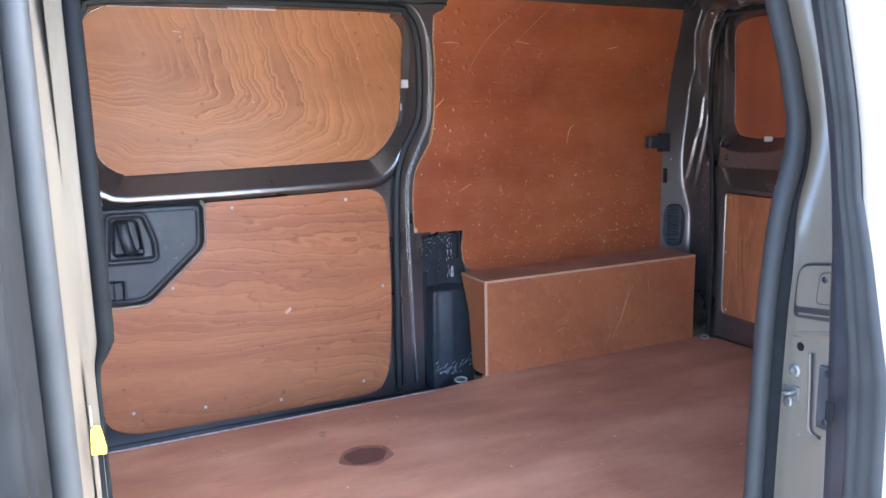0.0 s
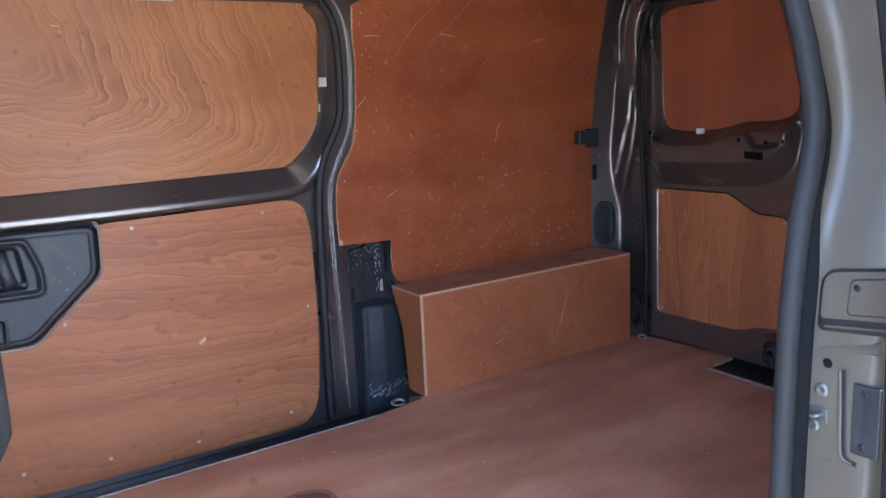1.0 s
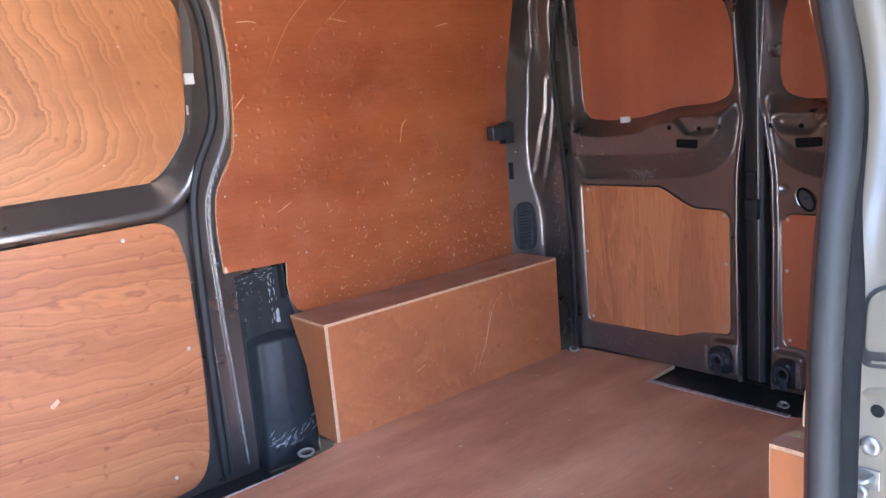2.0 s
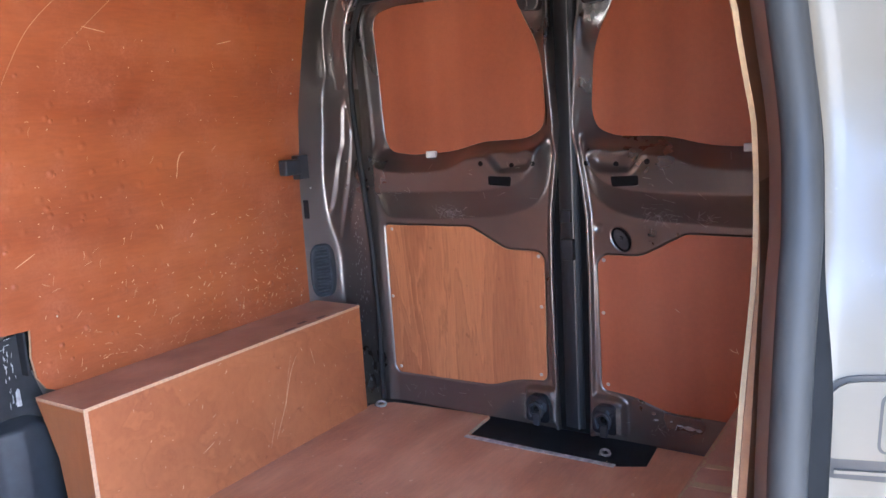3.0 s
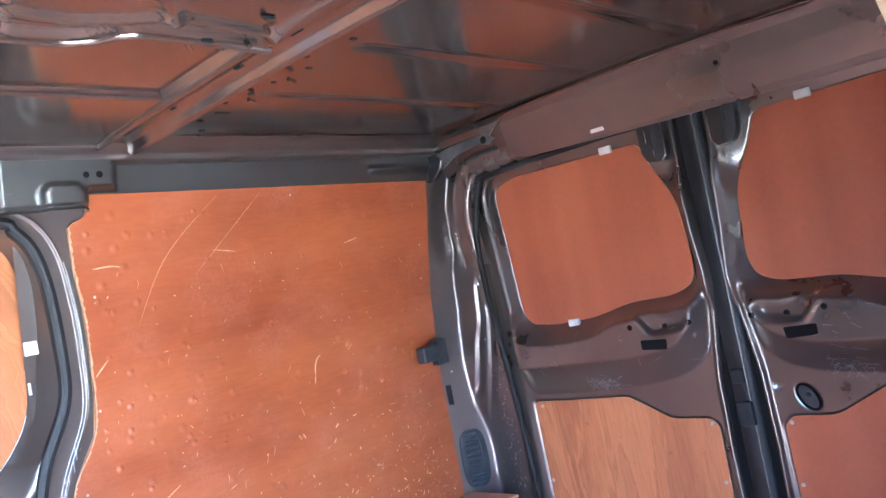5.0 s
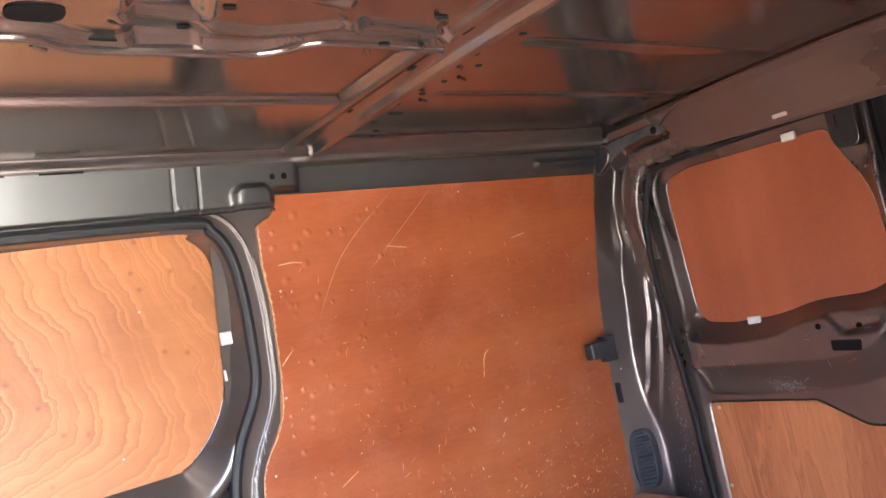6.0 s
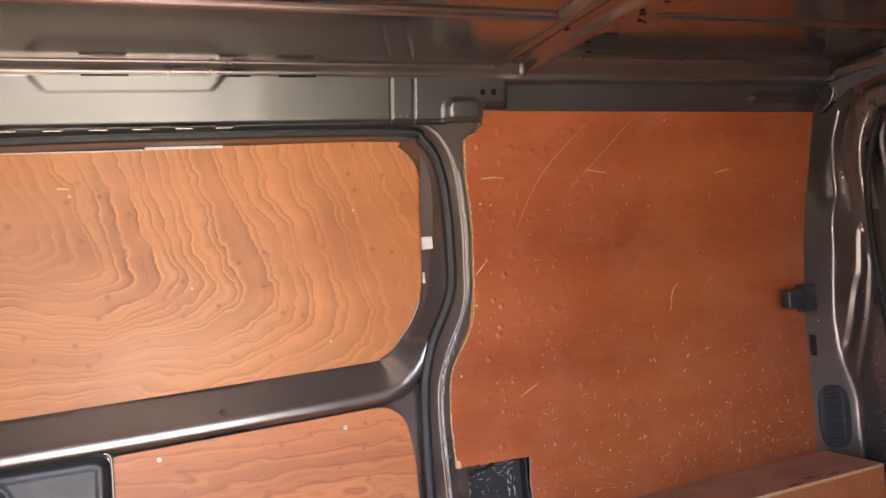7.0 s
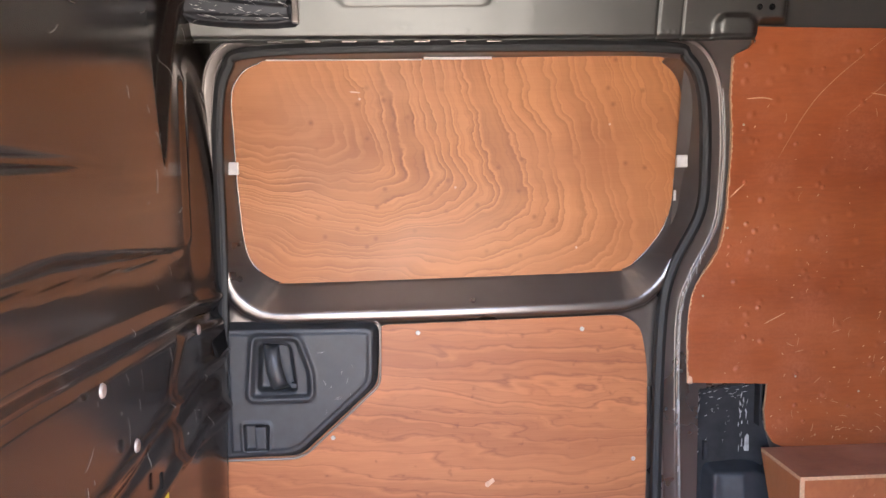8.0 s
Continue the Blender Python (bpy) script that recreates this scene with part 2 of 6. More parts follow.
M_BULK = paint("bulkhead_steel", (0.115, 0.098, 0.088), 0.15, 0.85, (0.3, 0.28, 0.26), 0.08)
M_BODY = paint("champagne_body", (0.097, 0.079, 0.056), 0.45, 0.0, (0.35, 0.33, 0.3), 0.05, 0.15)
M_BLACK = plain("black_plastic", (0.028, 0.030, 0.033), 0.45, 0, 0.3, 30, 0.2)
M_RUBBER = plain("rubber", (0.008, 0.008, 0.008), 0.78, 0, 0.25, 25, 0.15, 0.06)
M_SEAL = plain("bulb_seal", (0.024, 0.0235, 0.0225), 0.55, 0, 0.15, 12, 0.1, 0.16)
M_GASKET = plain("black_gasket", (0.015, 0.0155, 0.016), 0.5, 0, 0.2, 25, 0.1, 0.35)
M_DULL = plain("dull_black_steel", (0.026, 0.026, 0.027), 0.6, 0.0, 0.3, 30, 0.2, 0.2)
M_DARK = plain("dark_steel", (0.02, 0.022, 0.026), 0.35, 0.3, 0.3, 20, 0.15)
M_FRESH = plain("fresh_ply_edge", (0.40, 0.27, 0.145), 0.7, 0, 0.12, 130)
M_PRIMER = plain("grey_primer", (0.085, 0.083, 0.078), 0.6, 0.1, 0.5, 25, 0.2)
M_TAPE = plain("white_tape", (0.60, 0.58, 0.54), 0.6, 0, 0.12, 60)
M_ZINC = plain("zinc_screw", (0.48, 0.45, 0.40), 0.42, 0.6, 0.15, 60)
M_SCRATCH = plain("bare_scratch", (0.58, 0.36, 0.24), 0.7, 0, 0.2, 60)
M_CHIP = plain("rubbed_film", (0.46, 0.225, 0.13), 0.6, 0, 0.3, 60)
M_CATCH = paint("catch_steel", (0.045, 0.042, 0.040), 0.38, 0.5, (0.2, 0.19, 0.18), 0.05)
M_CORE = plain("ply_core_edge", (0.27, 0.125, 0.055), 0.7, 0, 0.15, 90)
M_STRIKER = plain("striker_zinc", (0.20, 0.185, 0.16), 0.4, 0.6, 0.2, 60)
M_BOLT = plain("bright_bolt", (0.75, 0.73, 0.70), 0.4, 0.8, 0.15, 60)
M_SCRAPE = plain("scraped_film", (0.64, 0.39, 0.25), 0.6, 0, 0.3, 60)
M_SCUFF = plain("scuffed_metal", (0.45, 0.44, 0.42), 0.5, 0.4, 0.4, 60)
M_YELLOW = plain("yellow_label", (0.62, 0.44, 0.01), 0.5, 0, 0.1, 40)
M_STAIN = plain("dried_stain", (0.13, 0.055, 0.038), 0.5, 0, 0.3, 30)
M_STAINRIM = plain("stain_rim", (0.27, 0.11, 0.07), 0.5, 0, 0.3, 30)
M_TARMAC = plain("pale_concrete", (0.105, 0.102, 0.097), 0.9, 0, 0.2, 4, 0.5)
M_HOLE = plain("hole_shadow", (0.008, 0.008, 0.008), 0.8, 0, 0.1, 18, 0.1, 0.08)


# ---------------------------------------------------------------- mesh helpers
def mesh_of(verts, faces, mats, smooth=True, index=None):
    me = bpy.data.meshes.new("mesh")
    me.from_pydata([tuple(map(float, v)) for v in verts], [], faces)
    for m in (mats if isinstance(mats, (list, tuple)) else [mats]):
        me.materials.append(m)
    me.polygons.foreach_set("use_smooth", [smooth] * len(me.polygons))
    if index is not None:
        me.polygons.foreach_set("material_index", index)
    me.update()
    return me


def thing(name, base, label="", category="", group="", kind=""):
    ob = new(name)
    ob.location = base
    ob.empty_display_size = 0.05
    return tagged(ob, label, category, group, kind)


def part(name, me, parent, label=""):
    ob = new(name, me)
    if parent is not None:
        ob.parent = parent
        if parent.type == "EMPTY":
            ob.matrix_parent_inverse = Matrix.Translation(-parent.location)
    return tagged(ob, label)


def lone(name, me, label, category, kind="", group=""):
    return tagged(new(name, me), label, category, group, kind)


def rounded(pts, r, k=5):
    """A closed outline with rounded corners; r is one radius or one for each corner."""
    out, n = [], len(pts)
    for i in range(n):
        p, a, b = Vector(pts[i]), Vector(pts[i - 1]), Vector(pts[(i + 1) % n])
        ri = r[i] if isinstance(r, (list, tuple)) else r
        ri = min(ri, (a - p).length * 0.48, (b - p).length * 0.48)
        if ri < 1e-4:
            out.append(tuple(p))
            continue
        s, e = p + (a - p).normalized() * ri, p + (b - p).normalized() * ri
        for j in range(k + 1):
            q = j / k
            out.append(tuple(s * (1 - q) ** 2 + p * (2 * q * (1 - q)) + e * q * q))
    return out


def smooth_line(pts, per=8, closed=False):
    """Catmull-Rom through the points."""
    P = [Vector(p) for p in pts]
    n = len(P)
    out = []
    for i in range(n if closed else n - 1):
        if closed:
            a, b, c, d = P[i - 1], P[i], P[(i + 1) % n], P[(i + 2) % n]
        else:
            a, b, c, d = P[max(i - 1, 0)], P[i], P[i + 1], P[min(i + 2, n - 1)]
        for j in range(per):
            q = j / per
            out.append(0.5 * ((2 * b) + (c - a) * q + (2 * a - 5 * b + 4 * c - d) * q * q + (3 * b - a - 3 * c + d) * q ** 3))
    if not closed:
        out.append(P[-1])
    return out


def plate(outline, place, thick, mats, cuts_u=(), cuts_v=()):
    """A sheet cut to an outline in (u, v), bent by place(u, v, depth)."""
    bm = bmesh.new()
    bm.faces.new([bm.verts.new((u, v, 0)) for u, v in outline])
    for axis, cuts in ((0, cuts_u), (1, cuts_v)):
        for c in cuts:
            no = (1, 0, 0) if axis == 0 else (0, 1, 0)
            co = (c, 0, 0) if axis == 0 else (0, c, 0)
            bmesh.ops.bisect_plane(bm, geom=bm.verts[:] + bm.edges[:] + bm.faces[:], plane_co=co, plane_no=no)
    bmesh.ops.triangulate(bm, faces=[f for f in bm.faces if len(f.verts) > 4])
    bm.verts.index_update()
    flat = [(v.co.x, v.co.y) for v in bm.verts]
    n = len(flat)
    verts = [place(u, v, 0) for u, v in flat] + [place(u, v, thick) for u, v in flat]
    faces, index = [], []
    for f in bm.faces:
        ids = [v.index for v in f.verts]
        faces += [ids, [i + n for i in reversed(ids)]]
        index += [0, 0]
    for e in bm.edges:
        if e.is_boundary:
            a, b = (v.index for v in e.verts)
            faces.append([a, b, b + n, a + n])
            index.append(1)
    bm.free()
    me = mesh_of(verts, faces, mats, False, index if isinstance(mats, (list, tuple)) and len(mats) > 1 else None)
    bm = bmesh.new()
    bm.from_mesh(me)
    bmesh.ops.recalc_face_normals(bm, faces=bm.faces[:])
    bm.to_mesh(me)
    bm.free()
    return me


def pressed(us, vs, place, mat):
    """A pressed sheet: a grid of (u, v) laid out by place(U, V), arrays in, arrays out."""
    U, V = np.meshgrid(us, vs)
    X, Y, Z = (np.broadcast_to(a, U.shape) for a in place(U, V))
    nv, nu = U.shape
    verts = np.stack([X, Y, Z], -1).reshape(-1, 3)
    i = np.arange(nv * nu).reshape(nv, nu)
    quads = np.stack([i[:-1, :-1], i[:-1, 1:], i[1:, 1:], i[1:, :-1]], -1).reshape(-1, 4)
    return mesh_of(verts, quads.tolist(), mat, True)


def steps(a, b, d):
    return np.linspace(a, b, max(2, int(round((b - a) / d)) + 1))


def sdf(U, V, poly):
    """Signed distance to a closed outline, negative inside."""
    P = np.array([(p[0], p[1]) for p in poly], float)
    Q = np.roll(P, -1, 0)
    best = np.full(U.shape, 1e9)
    inside = np.zeros(U.shape, bool)
    for (ax, ay), (bx, by) in zip(P, Q):
        dx, dy = bx - ax, by - ay
        q = np.clip(((U - ax) * dx + (V - ay) * dy) / (dx * dx + dy * dy + 1e-12), 0, 1)
        best = np.minimum(best, (U - ax - q * dx) ** 2 + (V - ay - q * dy) ** 2)
        if abs(dy) > 1e-9:
            inside ^= ((ay > V) != (by > V)) & (U < dx * (V - ay) / dy + ax)
    d = np.sqrt(best)
    return np.where(inside, -d, d)


def line_d(U, V, pts):
    """Distance to an open line."""
    best = np.full(U.shape, 1e9)
    for (ax, ay), (bx, by) in zip(pts[:-1], pts[1:]):
        dx, dy = bx - ax, by - ay
        q = np.clip(((U - ax) * dx + (V - ay) * dy) / (dx * dx + dy * dy + 1e-12), 0, 1)
        best = np.minimum(best, (U - ax - q * dx) ** 2 + (V - ay - q * dy) ** 2)
    return np.sqrt(best)


def ease(x, a, b):
    q = np.clip((x - a) / (b - a), 0, 1)
    return q * q * (3 - 2 * q)


def bead(d, w):
    return np.exp(-(d / w) ** 2)


def sweep(path, profile, side, mat, closed=False, smooth=True, cap=True):
    """Carry a profile of (out, up) points along a path; up is the given direction, out lies across path and up."""
    P = [Vector(p) for p in path]
    n, k = len(P), len(profile(0) if callable(profile) else profile)
    up = Vector(side)
    verts = []
    for i, p in enumerate(P):
        a = P[i - 1] if (i or closed) else p
        b = P[(i + 1) % n] if (i < n - 1 or closed) else p
        tan = (b - a).normalized()
        out = tan.cross(up).normalized()
        prof = profile(i / (n - 1)) if callable(profile) else profile
        verts += [p + out * o + up * u for o, u in prof]
    faces = []
    for i in range(n if closed else n - 1):
        j = (i + 1) % n
        for c in range(k - 1):
            faces.append([i * k + c, j * k + c, j * k + c + 1, i * k + c + 1])
    return mesh_of(verts, faces, mat, smooth)


def ring_profile(r, n=12, squash=1.0, lift=0.0):
    return [(r * math.cos(2 * math.pi * i / n), lift + squash * r * math.sin(2 * math.pi * i / n)) for i in range(n + 1)]


def tube(path, r, mat, n=10, side=(0, 0, 1), closed=False):
    return sweep(path, ring_profile(r, n), side, mat, closed)


def block(x0, x1, y0, y1, z0, z1, mat, bevel=0.003, seg=2):
    bm = bmesh.new()
    bmesh.ops.create_cube(bm, size=1)
    for v in bm.verts:
        v.co = ((x0 + x1) / 2 + v.co.x * (x1 - x0), (y0 + y1) / 2 + v.co.y * (y1 - y0), (z0 + z1) / 2 + v.co.z * (z1 - z0))
    if bevel:
        bmesh.ops.bevel(bm, geom=bm.edges[:], offset=bevel, segments=seg, affect="EDGES", profile=0.6)
    me = bpy.data.meshes.new("mesh")
    bm.to_mesh(me)
    bm.free()
    me.materials.append(mat)
    return me


def disc(r, h, mat, n=14, dish=0.3):
    """A low domed screw head with a cross slot, facing +z, at the origin."""
    verts, faces = [(0, 0, h * (1 - dish))], []
    for rr, z in ((r * 0.35, h * (1 - dish)), (r * 0.5, h), (r * 0.85, h * 0.75), (r, 0)):
        verts += [(rr * math.cos(2 * math.pi * i / n), rr * math.sin(2 * math.pi * i / n), z) for i in range(n)]
    for i in range(n):
        faces.append([0, 1 + i, 1 + (i + 1) % n])
        for c in range(3):
            a, b = 1 + c * n, 1 + (c + 1) * n
            faces.append([a + i, b + i, b + (i + 1) % n, a + (i + 1) % n])
    return mesh_of(verts, faces, mat)


SCREW = disc(0.0055, 0.002, M_ZINC)
SCREW_TINY = disc(0.0028, 0.0012, M_ZINC)
SCREW_BIG = disc(0.011, 0.004, M_BOLT)


def screw(place, facing, parent, me=SCREW, name="screw", label=""):
    ob = new(name, me)
    m = Vector(facing).to_track_quat("Z", "Y").to_matrix().to_4x4()
    m.translation = Vector(place)
    if parent is not None:
        ob.parent = parent
        if parent.type == "EMPTY":
            ob.matrix_parent_inverse = Matrix.Translation(-parent.location)
    ob.matrix_basis = m
    return tagged(ob, label)


# ---------------------------------------------------------------- plan of the van's load space
FLOOR = 0.58
MID = 1.65
PZ = [0, 1.30, 1.40, 1.55, 1.70, 1.88, 2.1]
PY = [2.487, 2.487, 2.480, 2.465, 2.435, 2.395, 2.34]
LEVELS = (0.7, 1.0, 1.3, 1.35, 1.4, 1.48, 1.55, 1.63, 1.70, 1.79, 1.86)


def wall_y(z):
    return np.interp(z, PZ, PY)


def rail_y(z):
    return wall_y(z) - 0.03


def window_y(z):
    return 2.502 - 0.085 * (z - 1.36)


# Outline of the sliding-door opening, in (x, z), the same on both sides of the van.
OPENING = [(-0.276, 0.56), (-0.274, 0.866), (-0.252, 1.337), (-0.244, 1.61), (-0.231, 1.75), (-0.208, 1.818), (-0.159, 1.849),
           (0.141, 1.859), (0.68, 1.857), (0.765, 1.833), (0.808, 1.754), (0.827, 1.60), (0.822, 1.494), (0.763, 1.362),
           (0.742, 1.207), (0.735, 0.82), (0.733, 0.54)]
SEAL_XZ = [(p.x, p.y) for p in smooth_line([(x, z, 0) for x, z in OPENING], 7)]
WINDOW = smooth_line([(x, z, 0) for x, z in (
    (-0.214, 1.560), (-0.217, 1.690), (-0.217, 1.766), (-0.207, 1.797), (-0.186, 1.822), (-0.158, 1.836), (-0.110, 1.8435), (0.203, 1.846), (0.69, 1.848), (0.736, 1.833),
    (0.771, 1.796), (0.785, 1.735), (0.783, 1.634), (0.774, 1.585), (0.769, 1.516), (0.754, 1.465), (0.724, 1.419), (0.687, 1.381), (0.660, 1.367), (0.627, 1.361),
    (0.300, 1.355), (-0.095, 1.350), (-0.130, 1.354), (-0.158, 1.367), (-0.191, 1.398), (-0.207, 1.450))], 8, True)
WINDOW = [(p.x, p.y) for p in WINDOW]

# ---------------------------------------------------------------- ground
ground = lone("ground", pressed(np.linspace(-60, 60, 41), np.linspace(-60, 60, 41), lambda U, V: (U, V, 0 * U), M_TARMAC),
              "pale concrete yard round the van", "ground", "structure")

# ---------------------------------------------------------------- floor of the load space
floor_outline = [(-0.27, 2.251), (0.805, 2.265), (0.985, 2.293), (0.99, 2.31), (2.0, 2.31), (2.045, 2.25), (2.07, 2.0), (2.075, 1.907), (1.925, 1.900),
                 (1.910, 1.432), (1.942, 1.365), (2.066, 1.375), (2.06, 1.02), (1.0, 1.02), (0.8, 0.95), (-0.27, 0.93)]
floor = thing("floor", (0.9, 1.65, FLOOR - 0.012), "red-brown film-faced plywood load floor, dusty and scuffed", "floor", kind="structure")
part("floor_board", plate(floor_outline, lambda u, v, d: (u, v, FLOOR - 0.012 + d), 0.012, [M_FLOOR, M_EDGE]), floor)
part("sill_step", block(-0.29, 0.86, 2.24, 2.56, 0.43, 0.498, M_DARK, 0.006), floor, "dark steel door step beyond the board")
part("rear_sill", block(1.88, 2.12, 0.95, 2.36, 0.50, 0.562, M_DARK, 0.006), floor, "black steel rear sill in the cut-out")
part("floor_pan", block(-0.30, 2.10, 0.86, 2.50, 0.38, 0.47, M_DARK, 0), floor)
part("edge_trim", plate([(-0.27, 2.243), (0.805, 2.257), (0.805, 2.2645), (-0.27, 2.2505)], lambda u, v, d: (u, v, FLOOR + 0.0004 + d), 0.0012, M_SCUFF), floor, "thin worn metal edging of the floor board")
part("sill_face", plate([(-0.27, 2.2535), (0.805, 2.2675), (0.985, 2.2955), (0.985, 2.302), (-0.27, 2.26)], lambda u, v, d: (u, v, 0.47 + d), 0.098, M_DARK), floor)
part("metal_edge", block(1.9, 1.918, 1.44, 1.895, FLOOR - 0.004, FLOOR + 0.002, M_SCUFF, 0.001), floor, "worn metal strip along the cut-out")


def blotch(cx, cy, rx, ry, n, seed, turn=0.0):
    rng = random.Random(seed)
    out = []
    for i in range(n):
        a = 2 * math.pi * i / n
        k = rng.uniform(0.72, 1.12) if n < 12 else rng.uniform(0.90, 1.06)
        x, y = rx * k * math.cos(a), ry * k * math.sin(a)
        out.append((cx + x * math.cos(turn) - y * math.sin(turn), cy + x * math.sin(turn) + y * math.cos(turn)))
    return out


stain = lone("floor_stain", plate([(p.x, p.y) for p in smooth_line([(u, v, 0) for u, v in blotch(0.395, 1.888, 0.080, 0.066, 13, 3)], 5, True)], lambda u, v, d: (u, v, FLOOR + 0.0003 + d), 0.0003, M_STAINRIM),
             "dark dried stain on the plywood floor", "stain")
part("stain_middle", plate([(p.x, p.y) for p in smooth_line([(u, v, 0) for u, v in blotch(0.395, 1.885, 0.062, 0.048, 12, 5)], 5, True)], lambda u, v, d: (u, v, FLOOR + 0.0007 + d), 0.0003, M_STAIN), stain, "darker middle of the stain")
rng = random.Random(11)
for i, (cx, cy, r) in enumerate(((0.33, 2.085, 0.026), (0.20, 1.98, 0.008), (0.52, 2.02, 0.006), (1.537, 1.999, 0.017), (1.33, 1.86, 0.008),
                                 (1.62, 1.80, 0.006), (1.1, 1.75, 0.008), (0.9, 1.95, 0.006), (0.75, 1.83, 0.008), (0.02, 2.1, 0.007), (0.1, 2.17, 0.006))):
    lone("chipped_patch", plate(blotch(cx, cy, r, r * 0.5, 9, 50 + i, rng.uniform(0, 3)), lambda u, v, d: (u, v, FLOOR + 0.0004 + d), 0.0004, M_CHIP),
         "pale chip worn through the floor's brown film", "chip", group="chips in the floor")

V, F = [], []
for i in range(150):
    x, y = rng.uniform(-0.2, 1.95), rng.uniform(1.1, 2.23)
    r = 0.0012 + 0.0035 * rng.random() ** 3
    k = len(V)
    V += [(u, v, FLOOR + 0.0006) for u, v in blotch(x, y, r * rng.uniform(1, 2.5), r, 6, i, rng.uniform(0, 3))]
    F.append(list(range(k, k + 6)))
tagged(part("grit_specks", mesh_of(V, F, M_SCRAPE, False), floor, "pale grit and tiny chips on the film"), kind="stuff")

# ---------------------------------------------------------------- wall behind the linings, opposite the open door
wall_side = thing("wall_side", (1.4, 2.5, FLOOR), "dark brown-grey painted steel side of the load space", "wall", kind="structure")


def side_skin(U, V):
    y = wall_y(V) + 0.011
    rec = sdf(U, V, [(0.832, 0.45), (0.832, 1.075), (1.04, 1.095), (1.04, 1.0), (1.06, 0.93), (1.09, 0.86), (1.09, 0.45)])
    y = y + 0.035 * ease(-rec, 0.0, 0.022)
    # upright slot beside the recess
    y = y - 0.002 * bead(line_d(U, V, [(0.985, 0.93), (0.985, 1.06)]), 0.008)
    return U, y, V


part("inner_skin", pressed(steps(0.77, 2.0, 0.008), steps(0.5, 1.98, 0.008), side_skin, M_STEEL), wall_side)
part("outer_skin", pressed(steps(-0.34, 2.2, 0.2), steps(0.3, 2.02, 0.08), lambda U, V: (U, wall_y(V) + 0.09 + 0 * U, V), M_BODY), wall_side, "champagne painted outer body side")


def on_rail(xz, lift=0.0):
    return [(x, float(rail_y(z)) + lift, z) for x, z in xz]


# The pillar strip between the door seal and the lining, with its raised lips.
pillar_line = smooth_line([(a, b, 0) for a, b in ((0.66, 1.867), (0.765, 1.856), (0.818, 1.80), (0.842, 1.70), (0.852, 1.58), (0.846, 1.47),
                                                  (0.798, 1.362), (0.772, 1.28), (0.767, 1.15), (0.772, 0.9), (0.783, 0.54))], 6)
pillar_path = on_rail([(p.x, p.y) for p in pillar_line])
strip = [(-0.029, 0.014), (-0.0255, 0.012), (-0.0235, 0.0075), (-0.021, 0.0062), (-0.0185, 0.0075), (-0.0165, 0.0118), (-0.0145, 0.012), (0.010, 0.012), (0.0118, 0.0118), (0.0138, 0.0075), (0.016, 0.0062), (0.0185, 0.0075), (0.0205, 0.012), (0.023, 0.014), (0.024, 0.03), (0.03, 0.05)]
part("pillar_strip", sweep(pillar_path, strip, (0, 1, 0), M_STEEL), wall_side, "brown-grey pillar strip with two raised lips")

M_LIP = paint("worn_lip", (0.30, 0.30, 0.285), 0.36, 0.5, (0.6, 0.58, 0.54), 0.35)
part("worn_lip", tube([(p.x + 0.0205, float(rail_y(p.y)) + 0.011, p.y) for p in pillar_line[14:]], 0.0030, M_LIP, 8, (0, 1, 0)), wall_side, "pale worn lip along the lining")
rng = random.Random(19)
V, F = [], []
for i in range(60):
    p = pillar_line[int(rng.triangular(30, len(pillar_line) - 1, len(pillar_line) - 8))]
    x, z, w, h = p.x + 0.0165 + rng.gauss(0, 0.0012), p.y + rng.uniform(-0.02, 0.02), rng.uniform(0.0005, 0.0020), rng.uniform(0.002, 0.016)
    y = float(rail_y(z)) + 0.0054
    k = len(V)
    V += [(x - w, y, z - h), (x + w * 0.6, y, z - h * 0.7), (x + w, y, z + h), (x - w * 0.5, y, z + h * 0.8)]
    F.append([k, k + 1, k + 2, k + 3])
tagged(part("worn_paint", mesh_of(V, F, M_SCUFF, False), wall_side, "pale worn paint along the pillar lip"), kind="stuff")

# The same lip on the bulkhead side of the door opening
front_line = smooth_line([(x, z, 0) for x, z in ((-0.298, 0.55), (-0.296, 0.9), (-0.275, 1.34), (-0.267, 1.61), (-0.256, 1.76), (-0.231, 1.838), (-0.172, 1.871), (-0.06, 1.880))], 7)
part("front_strip", sweep(on_rail([(p.x, p.y) for p in front_line]), [(o * 0.6, u) for o, u in strip], (0, 1, 0), M_STEEL), wall_side, "brown-grey steel lip beside the bulkhead")

# Recess above the wheel arch: cover and scuffs
cover_out = rounded([(0.862, 0.46), (0.868, 0.885), (1.0, 0.885), (1.045, 0.86), (1.07, 0.75), (1.075, 0.46)], [0.0, 0.03, 0.02, 0.03, 0.05, 0])


def arch_cover(U, V):
    d = sdf(U, V, cover_out)
    y = 2.545 - 0.058 * ease(-d, -0.004, 0.022)
    y = y - 0.006 * ease(-d, 0.01, 0.08) - 0.010 * np.clip((U - 0.905) / 0.05, 0, 1) + 0.016 * np.clip((U - 0.955) / 0.09, 0, 1) + 0.004 * ease(-V, -0.72, -0.60)
    return U, y, V


